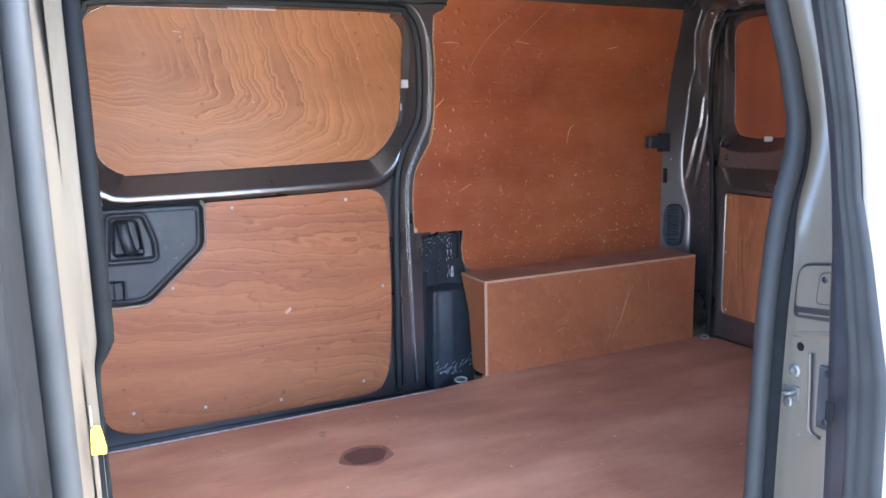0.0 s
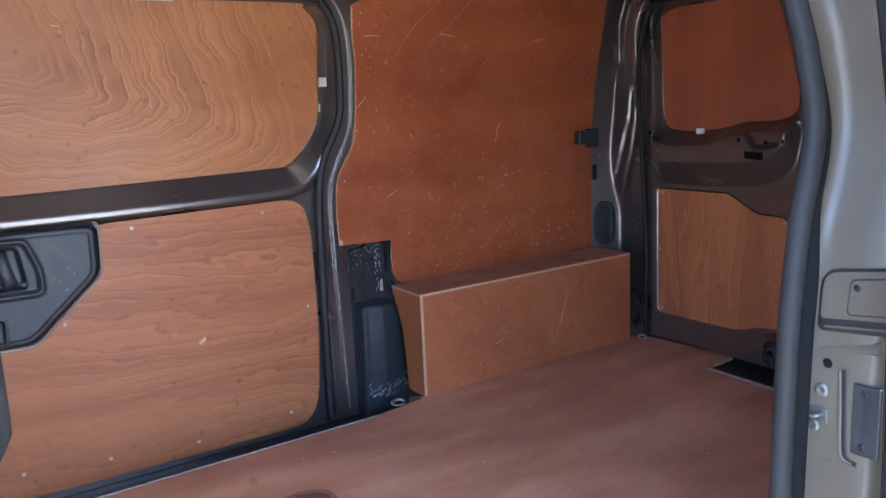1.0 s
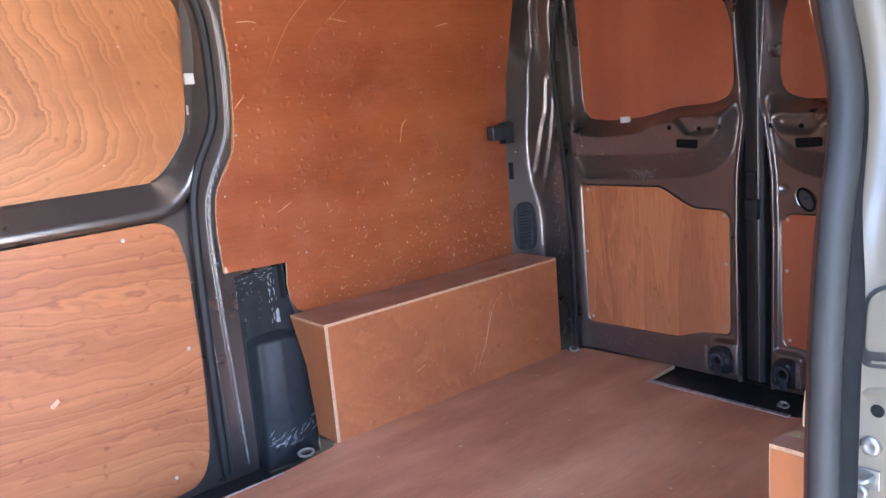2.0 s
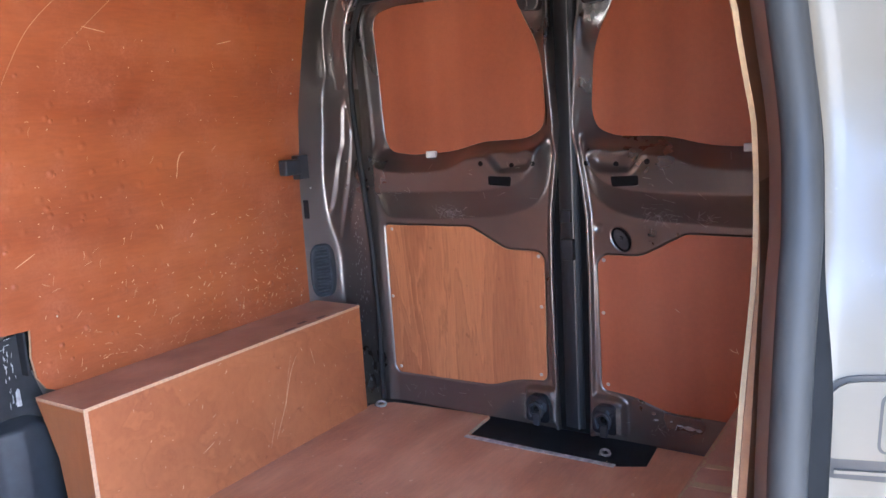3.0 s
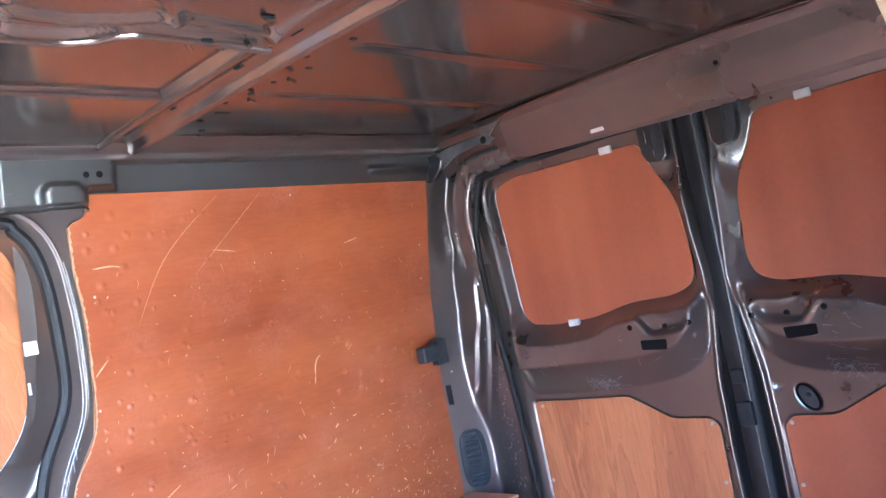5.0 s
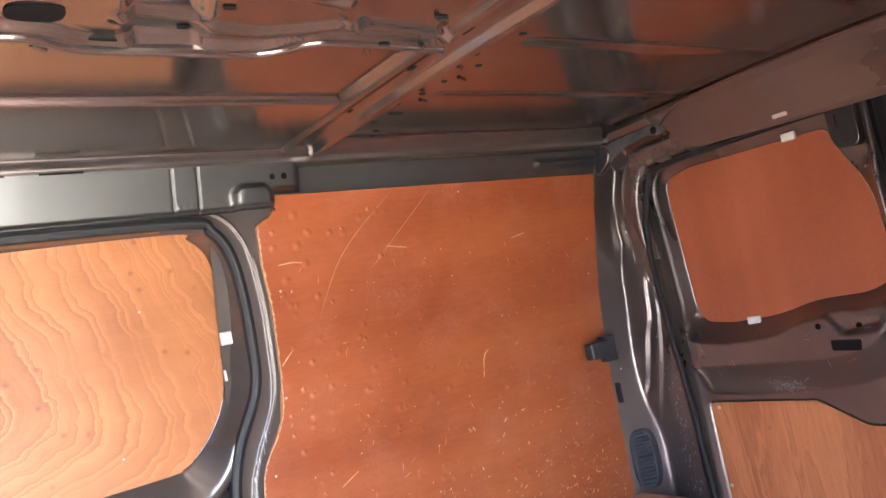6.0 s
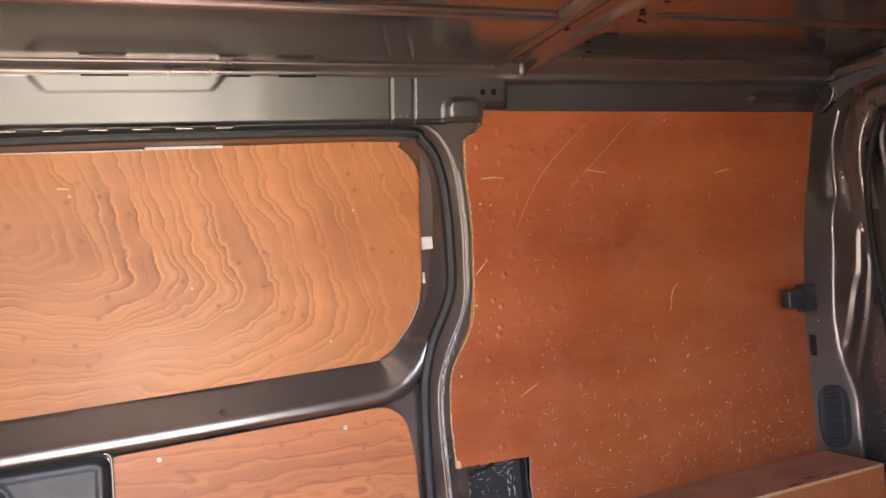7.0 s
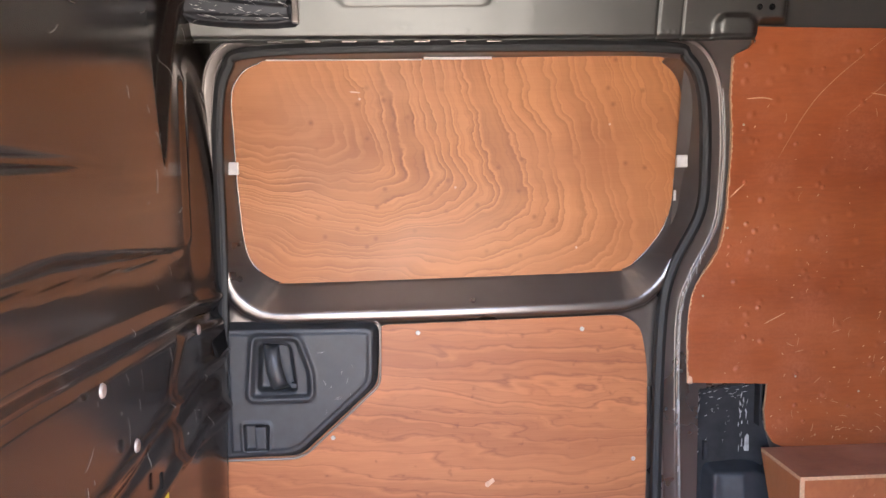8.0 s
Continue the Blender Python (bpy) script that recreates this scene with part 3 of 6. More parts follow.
part("arch_cover", pressed(steps(0.852, 1.085, 0.005), steps(0.47, 0.895, 0.005), arch_cover, M_BLACK), wall_side, "black moulded cover in front of the wheel arch")
recess_black = [(0.839, 0.5), (0.839, 1.070), (1.020, 1.084), (1.022, 0.98), (1.04, 0.92), (1.06, 0.85), (1.06, 0.5)]
part("recess_paint", plate(rounded(recess_black, 0.01), lambda u, v, d: (u, 2.5295 + d, v), 0.0015, M_DULL), wall_side, "black painted recess above the cover")
part("recess_lip", block(1.0005, 1.0055, 2.500, 2.529, 0.975, 1.078, M_DULL, 0.001), wall_side, "upright black fold beside the lining")
part("recess_rib", block(0.872, 0.884, 2.517, 2.5292, 0.888, 0.935, M_DULL, 0.003), wall_side, "short black rib above the cover")
rng = random.Random(4)


def cover_y(x, z):
    return float(arch_cover(np.array([x]), np.array([z]))[1][0]) - 0.0012


def streak(x, z, l, w, a, y=None):
    """A ragged rubbed streak, thicker in the middle."""
    out = []
    n = 6
    for s in (1, -1):
        for i in range(n + 1):
            q = i / n if s > 0 else 1 - i / n
            du, dv = (q - 0.5) * l, s * w * (math.sin(math.pi * q) * rng.uniform(0.5, 1.1) + 0.05)
            u, v = x + du * math.cos(a) - dv * math.sin(a), z + du * math.sin(a) + dv * math.cos(a)
            out.append((u, cover_y(u, v) if y is None else y, v))
    return out


scv, scf = [], []
for i in range(170):
    zone = i / 170
    if zone < 0.30:
        spot = streak(0.840 + 0.022 * rng.random() ** 1.6, rng.uniform(0.905, 1.06), rng.uniform(0.006, 0.026), rng.uniform(0.0010, 0.0026), rng.gauss(1.15, 0.35), 2.5286)
    elif zone < 0.42:
        spot = streak(rng.uniform(0.845, 0.99), 1.068 - 0.03 * rng.random() ** 2, rng.uniform(0.004, 0.016), rng.uniform(0.0004, 0.0010), rng.gauss(0.1, 0.3), 2.5286)
    elif zone < 0.56:
        spot = streak(rng.gauss(0.974, 0.006), rng.uniform(0.91, 1.05), rng.uniform(0.006, 0.022), rng.uniform(0.0006, 0.0018), rng.gauss(1.5, 0.2), 2.5286)
    elif zone < 0.66:
        spot = streak(rng.uniform(0.86, 0.97), rng.uniform(0.93, 1.05), rng.uniform(0.003, 0.008), rng.uniform(0.0003, 0.0007), rng.gauss(1.0, 0.6), 2.5286)
    else:
        x = rng.uniform(0.88, 1.055)
        spot = streak(x, 0.545 + 0.05 * rng.random() ** 1.5 + 0.35 * max(0, x - 0.99), rng.uniform(0.008, 0.032), rng.uniform(0.0006, 0.0020), rng.gauss(0.55, 0.3))
    k = len(scv)
    scv += spot
    scf.append(list(range(k, k + len(spot))))
spot = [(0.978, 2.5285, 0.905), (0.990, 2.5285, 0.904), (0.989, 2.5285, 0.943), (0.985, 2.5285, 0.948), (0.979, 2.5285, 0.940)]
scf.append(list(range(len(scv), len(scv) + 5)))
scv += spot
tagged(part("paint_scuffs", mesh_of(scv, scf, M_SCUFF, False), wall_side, "pale scuffs rubbed into the black paint"), kind="stuff")

# ---------------------------------------------------------------- header above the closed sliding door and the roof rail
def header(U, V):
    y = rail_y(V) - 0.004
    y = y + 0.003 * bead(np.abs(U - 0.69), 0.003) + 0.003 * bead(np.abs(U - 0.742), 0.003)
    box = sdf(U, V, rounded([(0.815, 1.852), (0.81, 1.905), (0.825, 1.92), (0.885, 1.92), (0.9, 1.90), (0.9, 1.865), (0.885, 1.85)], 0.01))
    y = y - 0.016 * ease(-box, -0.005, 0.012)
    tray = sdf(U, V, rounded([(0.005, 1.975), (0.038, 1.934), (0.327, 1.936), (0.36, 1.975)], 0.008))
    y = y - 0.0015 * ease(-tray, -0.003, 0.003) - 0.06 * ease(-tray, -0.001, 0.003) * (V - 1.934)
    y = y + 0.0015 * (1 - ease(U, 0.36, 0.43)) * ease(U, -0.12, -0.02)
    y = y + 0.009 * bead(np.abs(V - 1.873), 0.004)
    for cx, cz in ((0.156, 1.895), (0.175, 1.894), (0.233, 1.898), (0.288, 1.889), (0.70, 1.885), (0.728, 1.885), (0.775, 1.89), (0.79, 1.885), (0.715, 1.885)):
        y = y - 0.0009 * bead(np.hypot(U - cx, V - cz), 0.0035)
    y = y + (wall_y(V) + 0.005 - y) * np.maximum(ease(U, 0.905, 0.918) * ease(-V, -1.914, -1.904), ease(U, 0.955, 0.985))
    y = y - 0.012 * bead(line_d(U, V, [(1.72, 1.925), (1.95, 1.925)]), 0.010)
    return U, y, V


part("header_panel", pressed(np.unique(np.concatenate([steps(-0.30, 1.96, 0.006), steps(0.68, 0.75, 0.0015)])), steps(1.866, 1.962, 0.002), header, M_HEADER), wall_side, "pressed steel header above the door, colour darkened against glare")
rail_profile = [(2.375, 1.957), (2.345, 1.959), (2.340, 1.963), (2.346, 1.969), (2.342, 1.975), (2.330, 1.978), (2.322, 1.984), (2.310, 1.994), (2.285, 1.996)]


def roof_rail(flip):
    xs = np.linspace(-0.30, 2.02, 60)
    verts = [(x, (2 * MID - y) if flip else y, z) for x in xs for y, z in rail_profile]
    k = len(rail_profile)
    faces = [[i * k + c, (i + 1) * k + c, (i + 1) * k + c + 1, i * k + c + 1] for i in range(len(xs) - 1) for c in range(k - 1)]
    return mesh_of(verts, faces, M_STEEL)


part("roof_rail", roof_rail(False), wall_side, "dark steel rail where side meets roof")
part("rail_bead", tube([(x, 2.322, 1.9855) for x in np.linspace(-0.30, 0.93, 20)], 0.0065, M_STEEL, 10), wall_side, "bright rolled bead along the roof rail")
for cx, r in ((0.903, 0.0065), (0.930, 0.007)):
    screw((cx, float(rail_y(1.933)) - 0.0045, 1.933), (0, -1, -0.2), wall_side, disc(r, 0.001, M_HOLE, 12, 0.9), "drilled_hole", "black round hole in the header")
for cx in (0.075, 0.239, 0.324, 0.637):
    part("rail_clip", tube(smooth_line([(cx - 0.026, 2.344, 1.9625), (cx - 0.016, 2.344, 1.961), (cx - 0.008, 2.345, 1.9575), (cx + 0.008, 2.345, 1.9575), (cx + 0.016, 2.344, 1.961), (cx + 0.026, 2.344, 1.9625)], 4), 0.0032, M_STEEL, 8), wall_side, "rounded dark clip under the rail")
for xa, xb in ((0.10, 0.18), (0.345, 0.40), (0.455, 0.53)):
    part("rail_slot", block(xa, xb, 2.3385, 2.3405, 1.9615, 1.9650, M_HOLE, 0), wall_side, "thin dark slot in the rail")
for i in range(7):
    x = -0.12 + i * 0.075
    part("header_tab", block(x, x + 0.032, 2.362, 2.368, 1.8668, 1.8695, M_ROOF, 0.0008), wall_side, "bright folded tab under the header")

# Worn bracket at the bulkhead end of the header
BRACKET = rounded([(-0.295, 1.915), (-0.292, 1.956), (-0.24, 1.960), (-0.17, 1.952), (-0.062, 1.944), (-0.058, 1.898), (-0.12, 1.893), (-0.22, 1.898), (-0.262, 1.903)], [0.02, 0.008, 0.01, 0.03, 0.004, 0.006, 0.05, 0.05, 0.03])


def bracket_skin(U, V):
    d = sdf(U, V, BRACKET)
    y = rail_y(V) - 0.006 - 0.018 * ease(-d, -0.002, 0.006) + 0.020 * ease(d, 0.001, 0.004)
    y = y + 0.006 * ease(-d, 0.008, 0.014) - 0.004 * bead(line_d(U, V, [(-0.27, 1.918), (-0.18, 1.912), (-0.06, 1.911)]), 0.004)
    return U, y, V


part("header_bracket", pressed(steps(-0.302, -0.05, 0.0025), steps(1.886, 1.966, 0.0025), bracket_skin, M_DARK), wall_side, "scuffed dark steel bracket in the header corner")
part("bracket_end", block(-0.066, -0.052, float(rail_y(1.93)) - 0.026, float(rail_y(1.93)) - 0.004, 1.900, 1.950, M_STEEL, 0.003), wall_side, "folded steel end of the bracket")
screw((-0.070, float(rail_y(1.94)) - 0.025, 1.939), (0, -1, -0.2), wall_side, disc(0.006, 0.001, M_HOLE, 12, 0.9), "drilled_hole", "black hole in the bracket")
rng = random.Random(43)
V, F = [], []
for i in range(46):
    u, v, l, w, a = rng.uniform(-0.27, -0.07), rng.uniform(1.905, 1.95), rng.uniform(0.003, 0.016), rng.uniform(0.0002, 0.0007), rng.gauss(-0.1, 0.25)
    k = len(V)
    for du, dv in ((-l, 0), (0, -w), (l, 0), (0, w)):
        uu, vv = u + du * math.cos(a) - dv * math.sin(a), v + du * math.sin(a) + dv * math.cos(a)
        V.append((uu, float(bracket_skin(np.array([uu]), np.array([vv]))[1][0]) - 0.0012, vv))
    F.append([k, k + 1, k + 2, k + 3])
tagged(part("bracket_scuffs", mesh_of(V, F, M_SCUFF, False), wall_side, "pale rubs on the bracket"), kind="stuff")


# ---------------------------------------------------------------- rubber seal of the closed door
seal_path = on_rail(SEAL_XZ)
bulb = [(-0.012, 0.014), (-0.013, -0.002), (-0.010, -0.008), (-0.006, -0.004), (-0.003, -0.009), (0.002, -0.010), (0.005, -0.004), (0.008, -0.006), (0.011, 0.0), (0.014, 0.014)]
door_seal = lone("door_seal", sweep(seal_path, bulb, (0, 1, 0), M_GASKET), "ribbed black rubber seal round the closed door opening", "seal", "structure")

# ---------------------------------------------------------------- closed sliding door with plywood lining
door_1 = thing("door_1", (0.25, 2.5, 0.53), "closed sliding door of brown-grey steel lined with plywood", "door", kind="structure")
belt = [(-0.246, 1.348), (-0.235, 1.318), (-0.21, 1.292), (-0.175, 1.276), (-0.13, 1.270), (0.13, 1.269), (0.52, 1.274), (0.66, 1.279), (0.705, 1.293), (0.735, 1.318), (0.757, 1.347)]
upper_edge = belt + [(x, z) for x, z in reversed(SEAL_XZ) if z > 1.37]


def door_skin(U, V):
    dW = sdf(U, V, WINDOW)
    dO = -sdf(U, V, upper_edge)
    q = np.clip(dW / (dW + np.maximum(dO, 0) + 1e-6), 0, 1)
    proud = rail_y(V) + 0.002
    deep = window_y(V) + 0.001
    q = np.where(V < 1.40, np.clip(q / 0.80, 0, 1), ease(q, 0.0, 1.0) * 0.6 + q * 0.4)
    y = np.where(dW < 0, deep + 0.006, deep + (proud - deep) * q)
    below = ease(-dO, -0.002, 0.016)
    y = y * (1 - below) + 2.4895 * below
    return U, y, V


part("inner_skin", pressed(steps(-0.285, 0.845, 0.006), steps(0.50, 1.872, 0.005), door_skin, M_STEEL), door_1, "brown-grey pressed steel inner skin")
upper_panel = part("upper_panel", plate(WINDOW, lambda u, v, d: (u, window_y(v) - 0.004 + d, v), 0.006, [M_VENEER, M_EDGE], cuts_v=(1.5, 1.65, 1.75)), door_1,
                   "orange-brown plywood with swirling grain in the window opening")
low = rounded([(0.092, 1.252), (0.655, 1.262), (0.698, 1.235), (0.716, 1.15), (0.717, 0.80), (0.700, 0.60), (0.665, 0.530), (0.59, 0.520), (-0.16, 0.525), (-0.25, 0.56),
               (-0.266, 0.70), (-0.262, 0.950), (-0.095, 0.950), (0.086, 1.115)], [0.02, 0.03, 0.05, 0.05, 0.1, 0.05, 0.04, 0.03, 0.05, 0.05, 0.02, 0.004, 0.02, 0.02])
lip_line = [(u, float(window_y(v)) - 0.0048, v) for u, v in WINDOW[188:] + WINDOW[:46]]
part("edge_gap", sweep(lip_line, [(-0.0016, 0.002), (-0.0011, -0.0006), (0.0011, -0.0006), (0.0016, 0.002)], (0, 1, 0), M_ROOF), upper_panel, "pale worn rim round the plywood")
lip_line = [(u, float(window_y(v)) - 0.0048, v) for u, v in WINDOW[116:138]]
part("edge_gap", sweep(lip_line, [(-0.0016, 0.002), (-0.0011, -0.0006), (0.0011, -0.0006), (0.0016, 0.002)], (0, 1, 0), M_ROOF), upper_panel, "pale worn rim round the plywood")
lower_panel = part("lower_panel", plate(low, lambda u, v, d: (u, 2.478 + d, v), 0.006, [M_VENEERLOW, M_EDGE]), door_1, "orange-brown plywood panel with wavy grain, screwed on")
for x, z in ((0.180, 1.232), (0.561, 1.231), (-0.020, 0.991), (0.685, 0.915), (-0.17, 0.60), (0.05, 0.58), (0.30, 0.56), (0.60, 0.575)):
    screw((x, 2.4778, z), (0, -1, 0), lower_panel)
for x, z in ((0.27, 1.563), (0.06, 1.76), (0.62, 1.70), (0.55, 1.42)):
    screw((x, float(window_y(z)) - 0.0043, z), (0, -1, 0), upper_panel, disc(0.0028, 0.001, M_SCRATCH), "nail_mark")
part("chip", plate(blotch(0.342, 0.869, 0.016, 0.007, 9, 8, 0.6), lambda u, v, d: (u, 2.4772 + d, v), 0.0005, M_SCRATCH), lower_panel, "pale torn chip")
part("chip", plate(blotch(0.05, 1.775, 0.014, 0.002, 9, 9, -0.1), lambda u, v, d: (u, float(window_y(v)) - 0.0046 + d, v), 0.0005, M_SCRATCH), upper_panel, "pale scratch")
for x, z in ((0.790, 1.615), (-0.226, 1.612)):
    s = 1 if x > 0 else -1
    part("tape_clip", block(x - 0.013 - 0.006 * s, x + 0.013 - 0.006 * s, float(window_y(z)) - 0.024, float(window_y(z)) - 0.014, z - 0.014, z + 0.014, M_TAPE, 0.003), door_1, "white tape clip on the window edge")
for xa, xb, zz in ((-0.138, 0.198, 1.8425), (0.202, 0.351, 1.8450), (0.772, 0.778, 1.55)):
    if xb - xa > 0.05:
        part("pale_strip", block(xa, xb, 2.4455, 2.450, zz - 0.0028 * (1 if xa > 0 else 0.45), zz + 0.0028 * (1 if xa > 0 else 0.45), M_TAPE, 0.0008), door_1, "pale strip showing above the plywood")
    else:
        part("pale_strip", block(xa, xb, 2.476, 2.482, zz - 0.025, zz + 0.025, M_TAPE, 0.001), door_1, "pale strip at the plywood's edge")

cover = rounded([(-0.268, 1.262), (0.065, 1.259), (0.087, 1.245), (0.083, 1.115), (-0.097, 0.953), (-0.268, 0.948)], [0.01, 0.015, 0.02, 0.03, 0.03, 0.01])
pocket = rounded([(-0.180, 1.222), (-0.108, 1.218), (-0.094, 1.105), (-0.186, 1.106)], 0.016)
frame_out = rounded([(-0.192, 1.236), (-0.09, 1.234), (-0.062, 1.15), (-0.062, 1.090), (-0.205, 1.091)], 0.018)
small = rounded([(-0.222, 1.037), (-0.160, 1.035), (-0.162, 0.970), (-0.220, 0.970)], 0.008)


def handle_cover(U, V):
    d = sdf(U, V, cover)
    y = 2.487 - 0.024 * ease(-d, -0.004, 0.012) + 0.02 * ease(d, 0.003, 0.01)
    y = y - 0.003 * ease(-d, 0.018, 0.024)
    f = sdf(U, V, frame_out)
    y = y - 0.006 * bead(f, 0.006) + 0.004 * ease(-f, 0.006, 0.012)
    y = y + 0.021 * ease(-sdf(U, V, pocket), -0.001, 0.009)
    s = sdf(U, V, small)
    y = y + 0.010 * ease(-s, 0, 0.008) - 0.003 * bead(s, 0.004)
    return U, y, V


handle_plate = part("handle_cover", pressed(steps(-0.276, 0.097, 0.003), steps(0.940, 1.270, 0.003), handle_cover, M_BLACK), door_1, "matt dark grey plastic handle surround")
part("cover_lip", tube([(u, 2.4775, v) for u, v in rounded([(0.060, 1.268), (0.094, 1.258), (0.0905, 1.113), (-0.092, 0.945), (-0.262, 0.9455)], [0, 0.012, 0.02, 0.03, 0])], 0.0032, M_STEEL, 8, (0, 1, 0)), door_1, "thin steel edge round the handle surround")
hp = smooth_line([(-0.152, 2.488, 1.216), (-0.152, 2.468, 1.206), (-0.146, 2.456, 1.165), (-0.136, 2.461, 1.125), (-0.132, 2.488, 1.110)], 6)
part("pull_handle", sweep(hp, [(o * 1.25, u * 0.7) for o, u in ring_profile(0.0145, 12)], (0, 1, 0), M_BLACK), handle_plate, "black curved pull handle in its pocket")
part("release_latch", block(-0.112, -0.094, 2.470, 2.49, 1.112, 1.124, M_BLACK, 0.003), handle_plate)
part("lock_knob", block(-0.193, -0.168, 2.452, 2.468, 0.976, 1.030, M_BLACK, 0.005), handle_plate, "black sliding lock knob")

# ---------------------------------------------------------------- plywood lining of the side
lining = [(0.914, 1.900), (1.940, 1.886), (1.938, 1.40), (1.936, 0.928), (1.056, 0.926), (1.030, 0.938), (1.012, 0.97), (1.006, 1.02), (1.010, 1.055), (1.012, 1.084), (0.816, 1.092),
          (0.813, 1.20), (0.818, 1.275), (0.832, 1.328), (0.882, 1.412), (0.894, 1.50), (0.894, 1.60), (0.889, 1.68), (0.877, 1.76), (0.873, 1.838), (0.882, 1.846), (0.905, 1.856), (0.913, 1.868)]
side_panel = lone("side_panel", plate(lining, lambda u, v, d: (u, float(wall_y(v)) + d, v), 0.009, [M_SIDE, M_EDGE], cuts_v=LEVELS),
                  "red-brown film-faced plywood side lining, scratched and pimpled", "panel")
for x, z in ((0.915, 1.694), (1.238, 1.059), (1.43, 1.872), (1.90, 1.70), (1.90, 1.60), (0.85, 1.30), (1.08, 1.10), (1.89, 1.05), (1.9, 0.96), (0.90, 1.46)):
    screw((x, float(wall_y(z)) - 0.0004, z), (0, -1, -0.1), side_panel, SCREW_TINY)
part("torn_corner", plate(blotch(0.822, 1.10, 0.006, 0.010, 11, 31), lambda u, v, d: (u, float(wall_y(v)) - 0.006 + d, v), 0.006, M_SCRATCH), side_panel, "frayed pale corner of the sheet")


def ribbon(pts, w, f):
    """A thin scratch: points in (u, v), drawn on the surface f(u, v)."""
    pts = smooth_line([(u, v, 0) for u, v in pts], 4)
    n = len(pts)
    V, F = [], []
    for i, p in enumerate(pts):
        t = (pts[min(i + 1, n - 1)] - pts[max(i - 1, 0)]).normalized()
        s = Vector((-t.y, t.x, 0)) * w * (0.25 + math.sin(math.pi * (i + 0.3) / (n - 0.4)) * 0.75)
        V += [f(p.x + s.x, p.y + s.y), f(p.x - s.x, p.y - s.y)]
        if i:
            F.append([2 * i - 2, 2 * i - 1, 2 * i + 1, 2 * i])
    return V, F


def scratches(name, marks, f, parent, label, mat=None):
    V, F = [], []
    for pts, w in marks:
        v, fc = ribbon(pts, w, f)
        F += [[i + len(V) for i in q] for q in fc]
        V += v
    return tagged(part(name, mesh_of(V, F, mat or M_SCRAPE, False), parent, label), kind="stuff")


rng = random.Random(21)
marks = [([(1.005, 1.62), (1.06, 1.73), (1.12, 1.80), (1.22, 1.885)], 0.0009), ([(1.15, 1.71), (1.27, 1.82), (1.34, 1.885)], 0.0008),
         ([(1.464, 1.405), (1.467, 1.428), (1.476, 1.447), (1.488, 1.454)], 0.0022), ([(1.460, 1.385), (1.464, 1.405)], 0.0014),
         ([(1.675, 1.025), (1.684, 1.035)], 0.003), ([(1.0, 1.23), (1.05, 1.255)], 0.0012), ([(0.90, 1.53), (0.93, 1.56)], 0.0016),
         ([(0.915, 1.75), (0.95, 1.752), (0.975, 1.748)], 0.0016), ([(1.60, 1.735), (1.65, 1.745)], 0.0014), ([(1.20, 1.76), (1.26, 1.75)], 0.001)]
for i in range(300):
    x, z = rng.uniform(0.90, 1.91), 0.94 + 0.80 * rng.random() ** 2.0
    if x < 1.02 and z < 1.1:
        x += 0.2
    a, l = rng.gauss(0.9, 0.8), rng.choice((0.002, 0.003, 0.004, 0.006, 0.010, 0.022))
    bend = rng.gauss(0, 0.12)
    marks.append(([(x, z), (x + l * 0.5 * math.cos(a), z + l * 0.5 * math.sin(a)), (x + l * math.cos(a + bend), z + l * math.sin(a + bend))], rng.uniform(0.0004, 0.0016) if l < 0.008 else rng.uniform(0.0003, 0.0007)))
for i in range(110):
    x, z = rng.triangular(1.15, 1.91, 1.75), rng.triangular(0.945, 1.32, 1.0)
    a, l = rng.gauss(0.7, 0.9), rng.choice((0.003, 0.004, 0.006, 0.009, 0.014))
    marks.append(([(x, z), (x + l * 0.5 * math.cos(a), z + l * 0.5 * math.sin(a)), (x + l * math.cos(a + 0.2), z + l * math.sin(a + 0.2))], rng.uniform(0.0006, 0.0020)))
marks = [(pts, w * (0.85 if i > 1 else 0.5)) for i, (pts, w) in enumerate(marks)]
scratches("scratch_marks", marks, lambda u, v: (u, float(wall_y(v)) - 0.0008, v), side_panel, "pale scratches in the brown film")

# the sheet's frayed pale edge along the pillar
rng = random.Random(15)
edge = smooth_line([(u, v, 0) for u, v in lining[10:20]], 14)
V, F = [], []
for i, p in enumerate(edge):
    w = 0.0012 + 0.0035 * rng.random() ** 2
    V += [(p.x - 0.0006, float(wall_y(p.y)) - 0.0009, p.y), (p.x + w, float(wall_y(p.y)) - 0.0009, p.y + rng.uniform(-0.001, 0.001))]
    if i:
        F.append([2 * i - 2, 2 * i - 1, 2 * i + 1, 2 * i])
part("frayed_edge", mesh_of(V, F, M_EDGE, False), side_panel, "pale frayed edge of the plywood")
# rubs on the dark handle surround
rub = []
for i in range(15):
    x, z = rng.uniform(-0.05, 0.065), rng.uniform(1.0, 1.23)
    if z < 1.13 and x > -0.04 + (z - 0.98):
        continue
    l, t = rng.uniform(0.004, 0.018), rng.gauss(0.9, 0.5)
    rub.append(([(x, z), (x + l * 0.5 * math.cos(t), z + l * 0.5 * math.sin(t)), (x + l * math.cos(t + 0.2), z + l * math.sin(t + 0.2))], rng.uniform(0.00015, 0.0004)))
scratches("scratch_marks", rub, lambda u, v: (u, float(handle_cover(np.array([u]), np.array([v]))[1][0]) - 0.0006, v), handle_plate, "faint grey rubs", M_SCUFF)

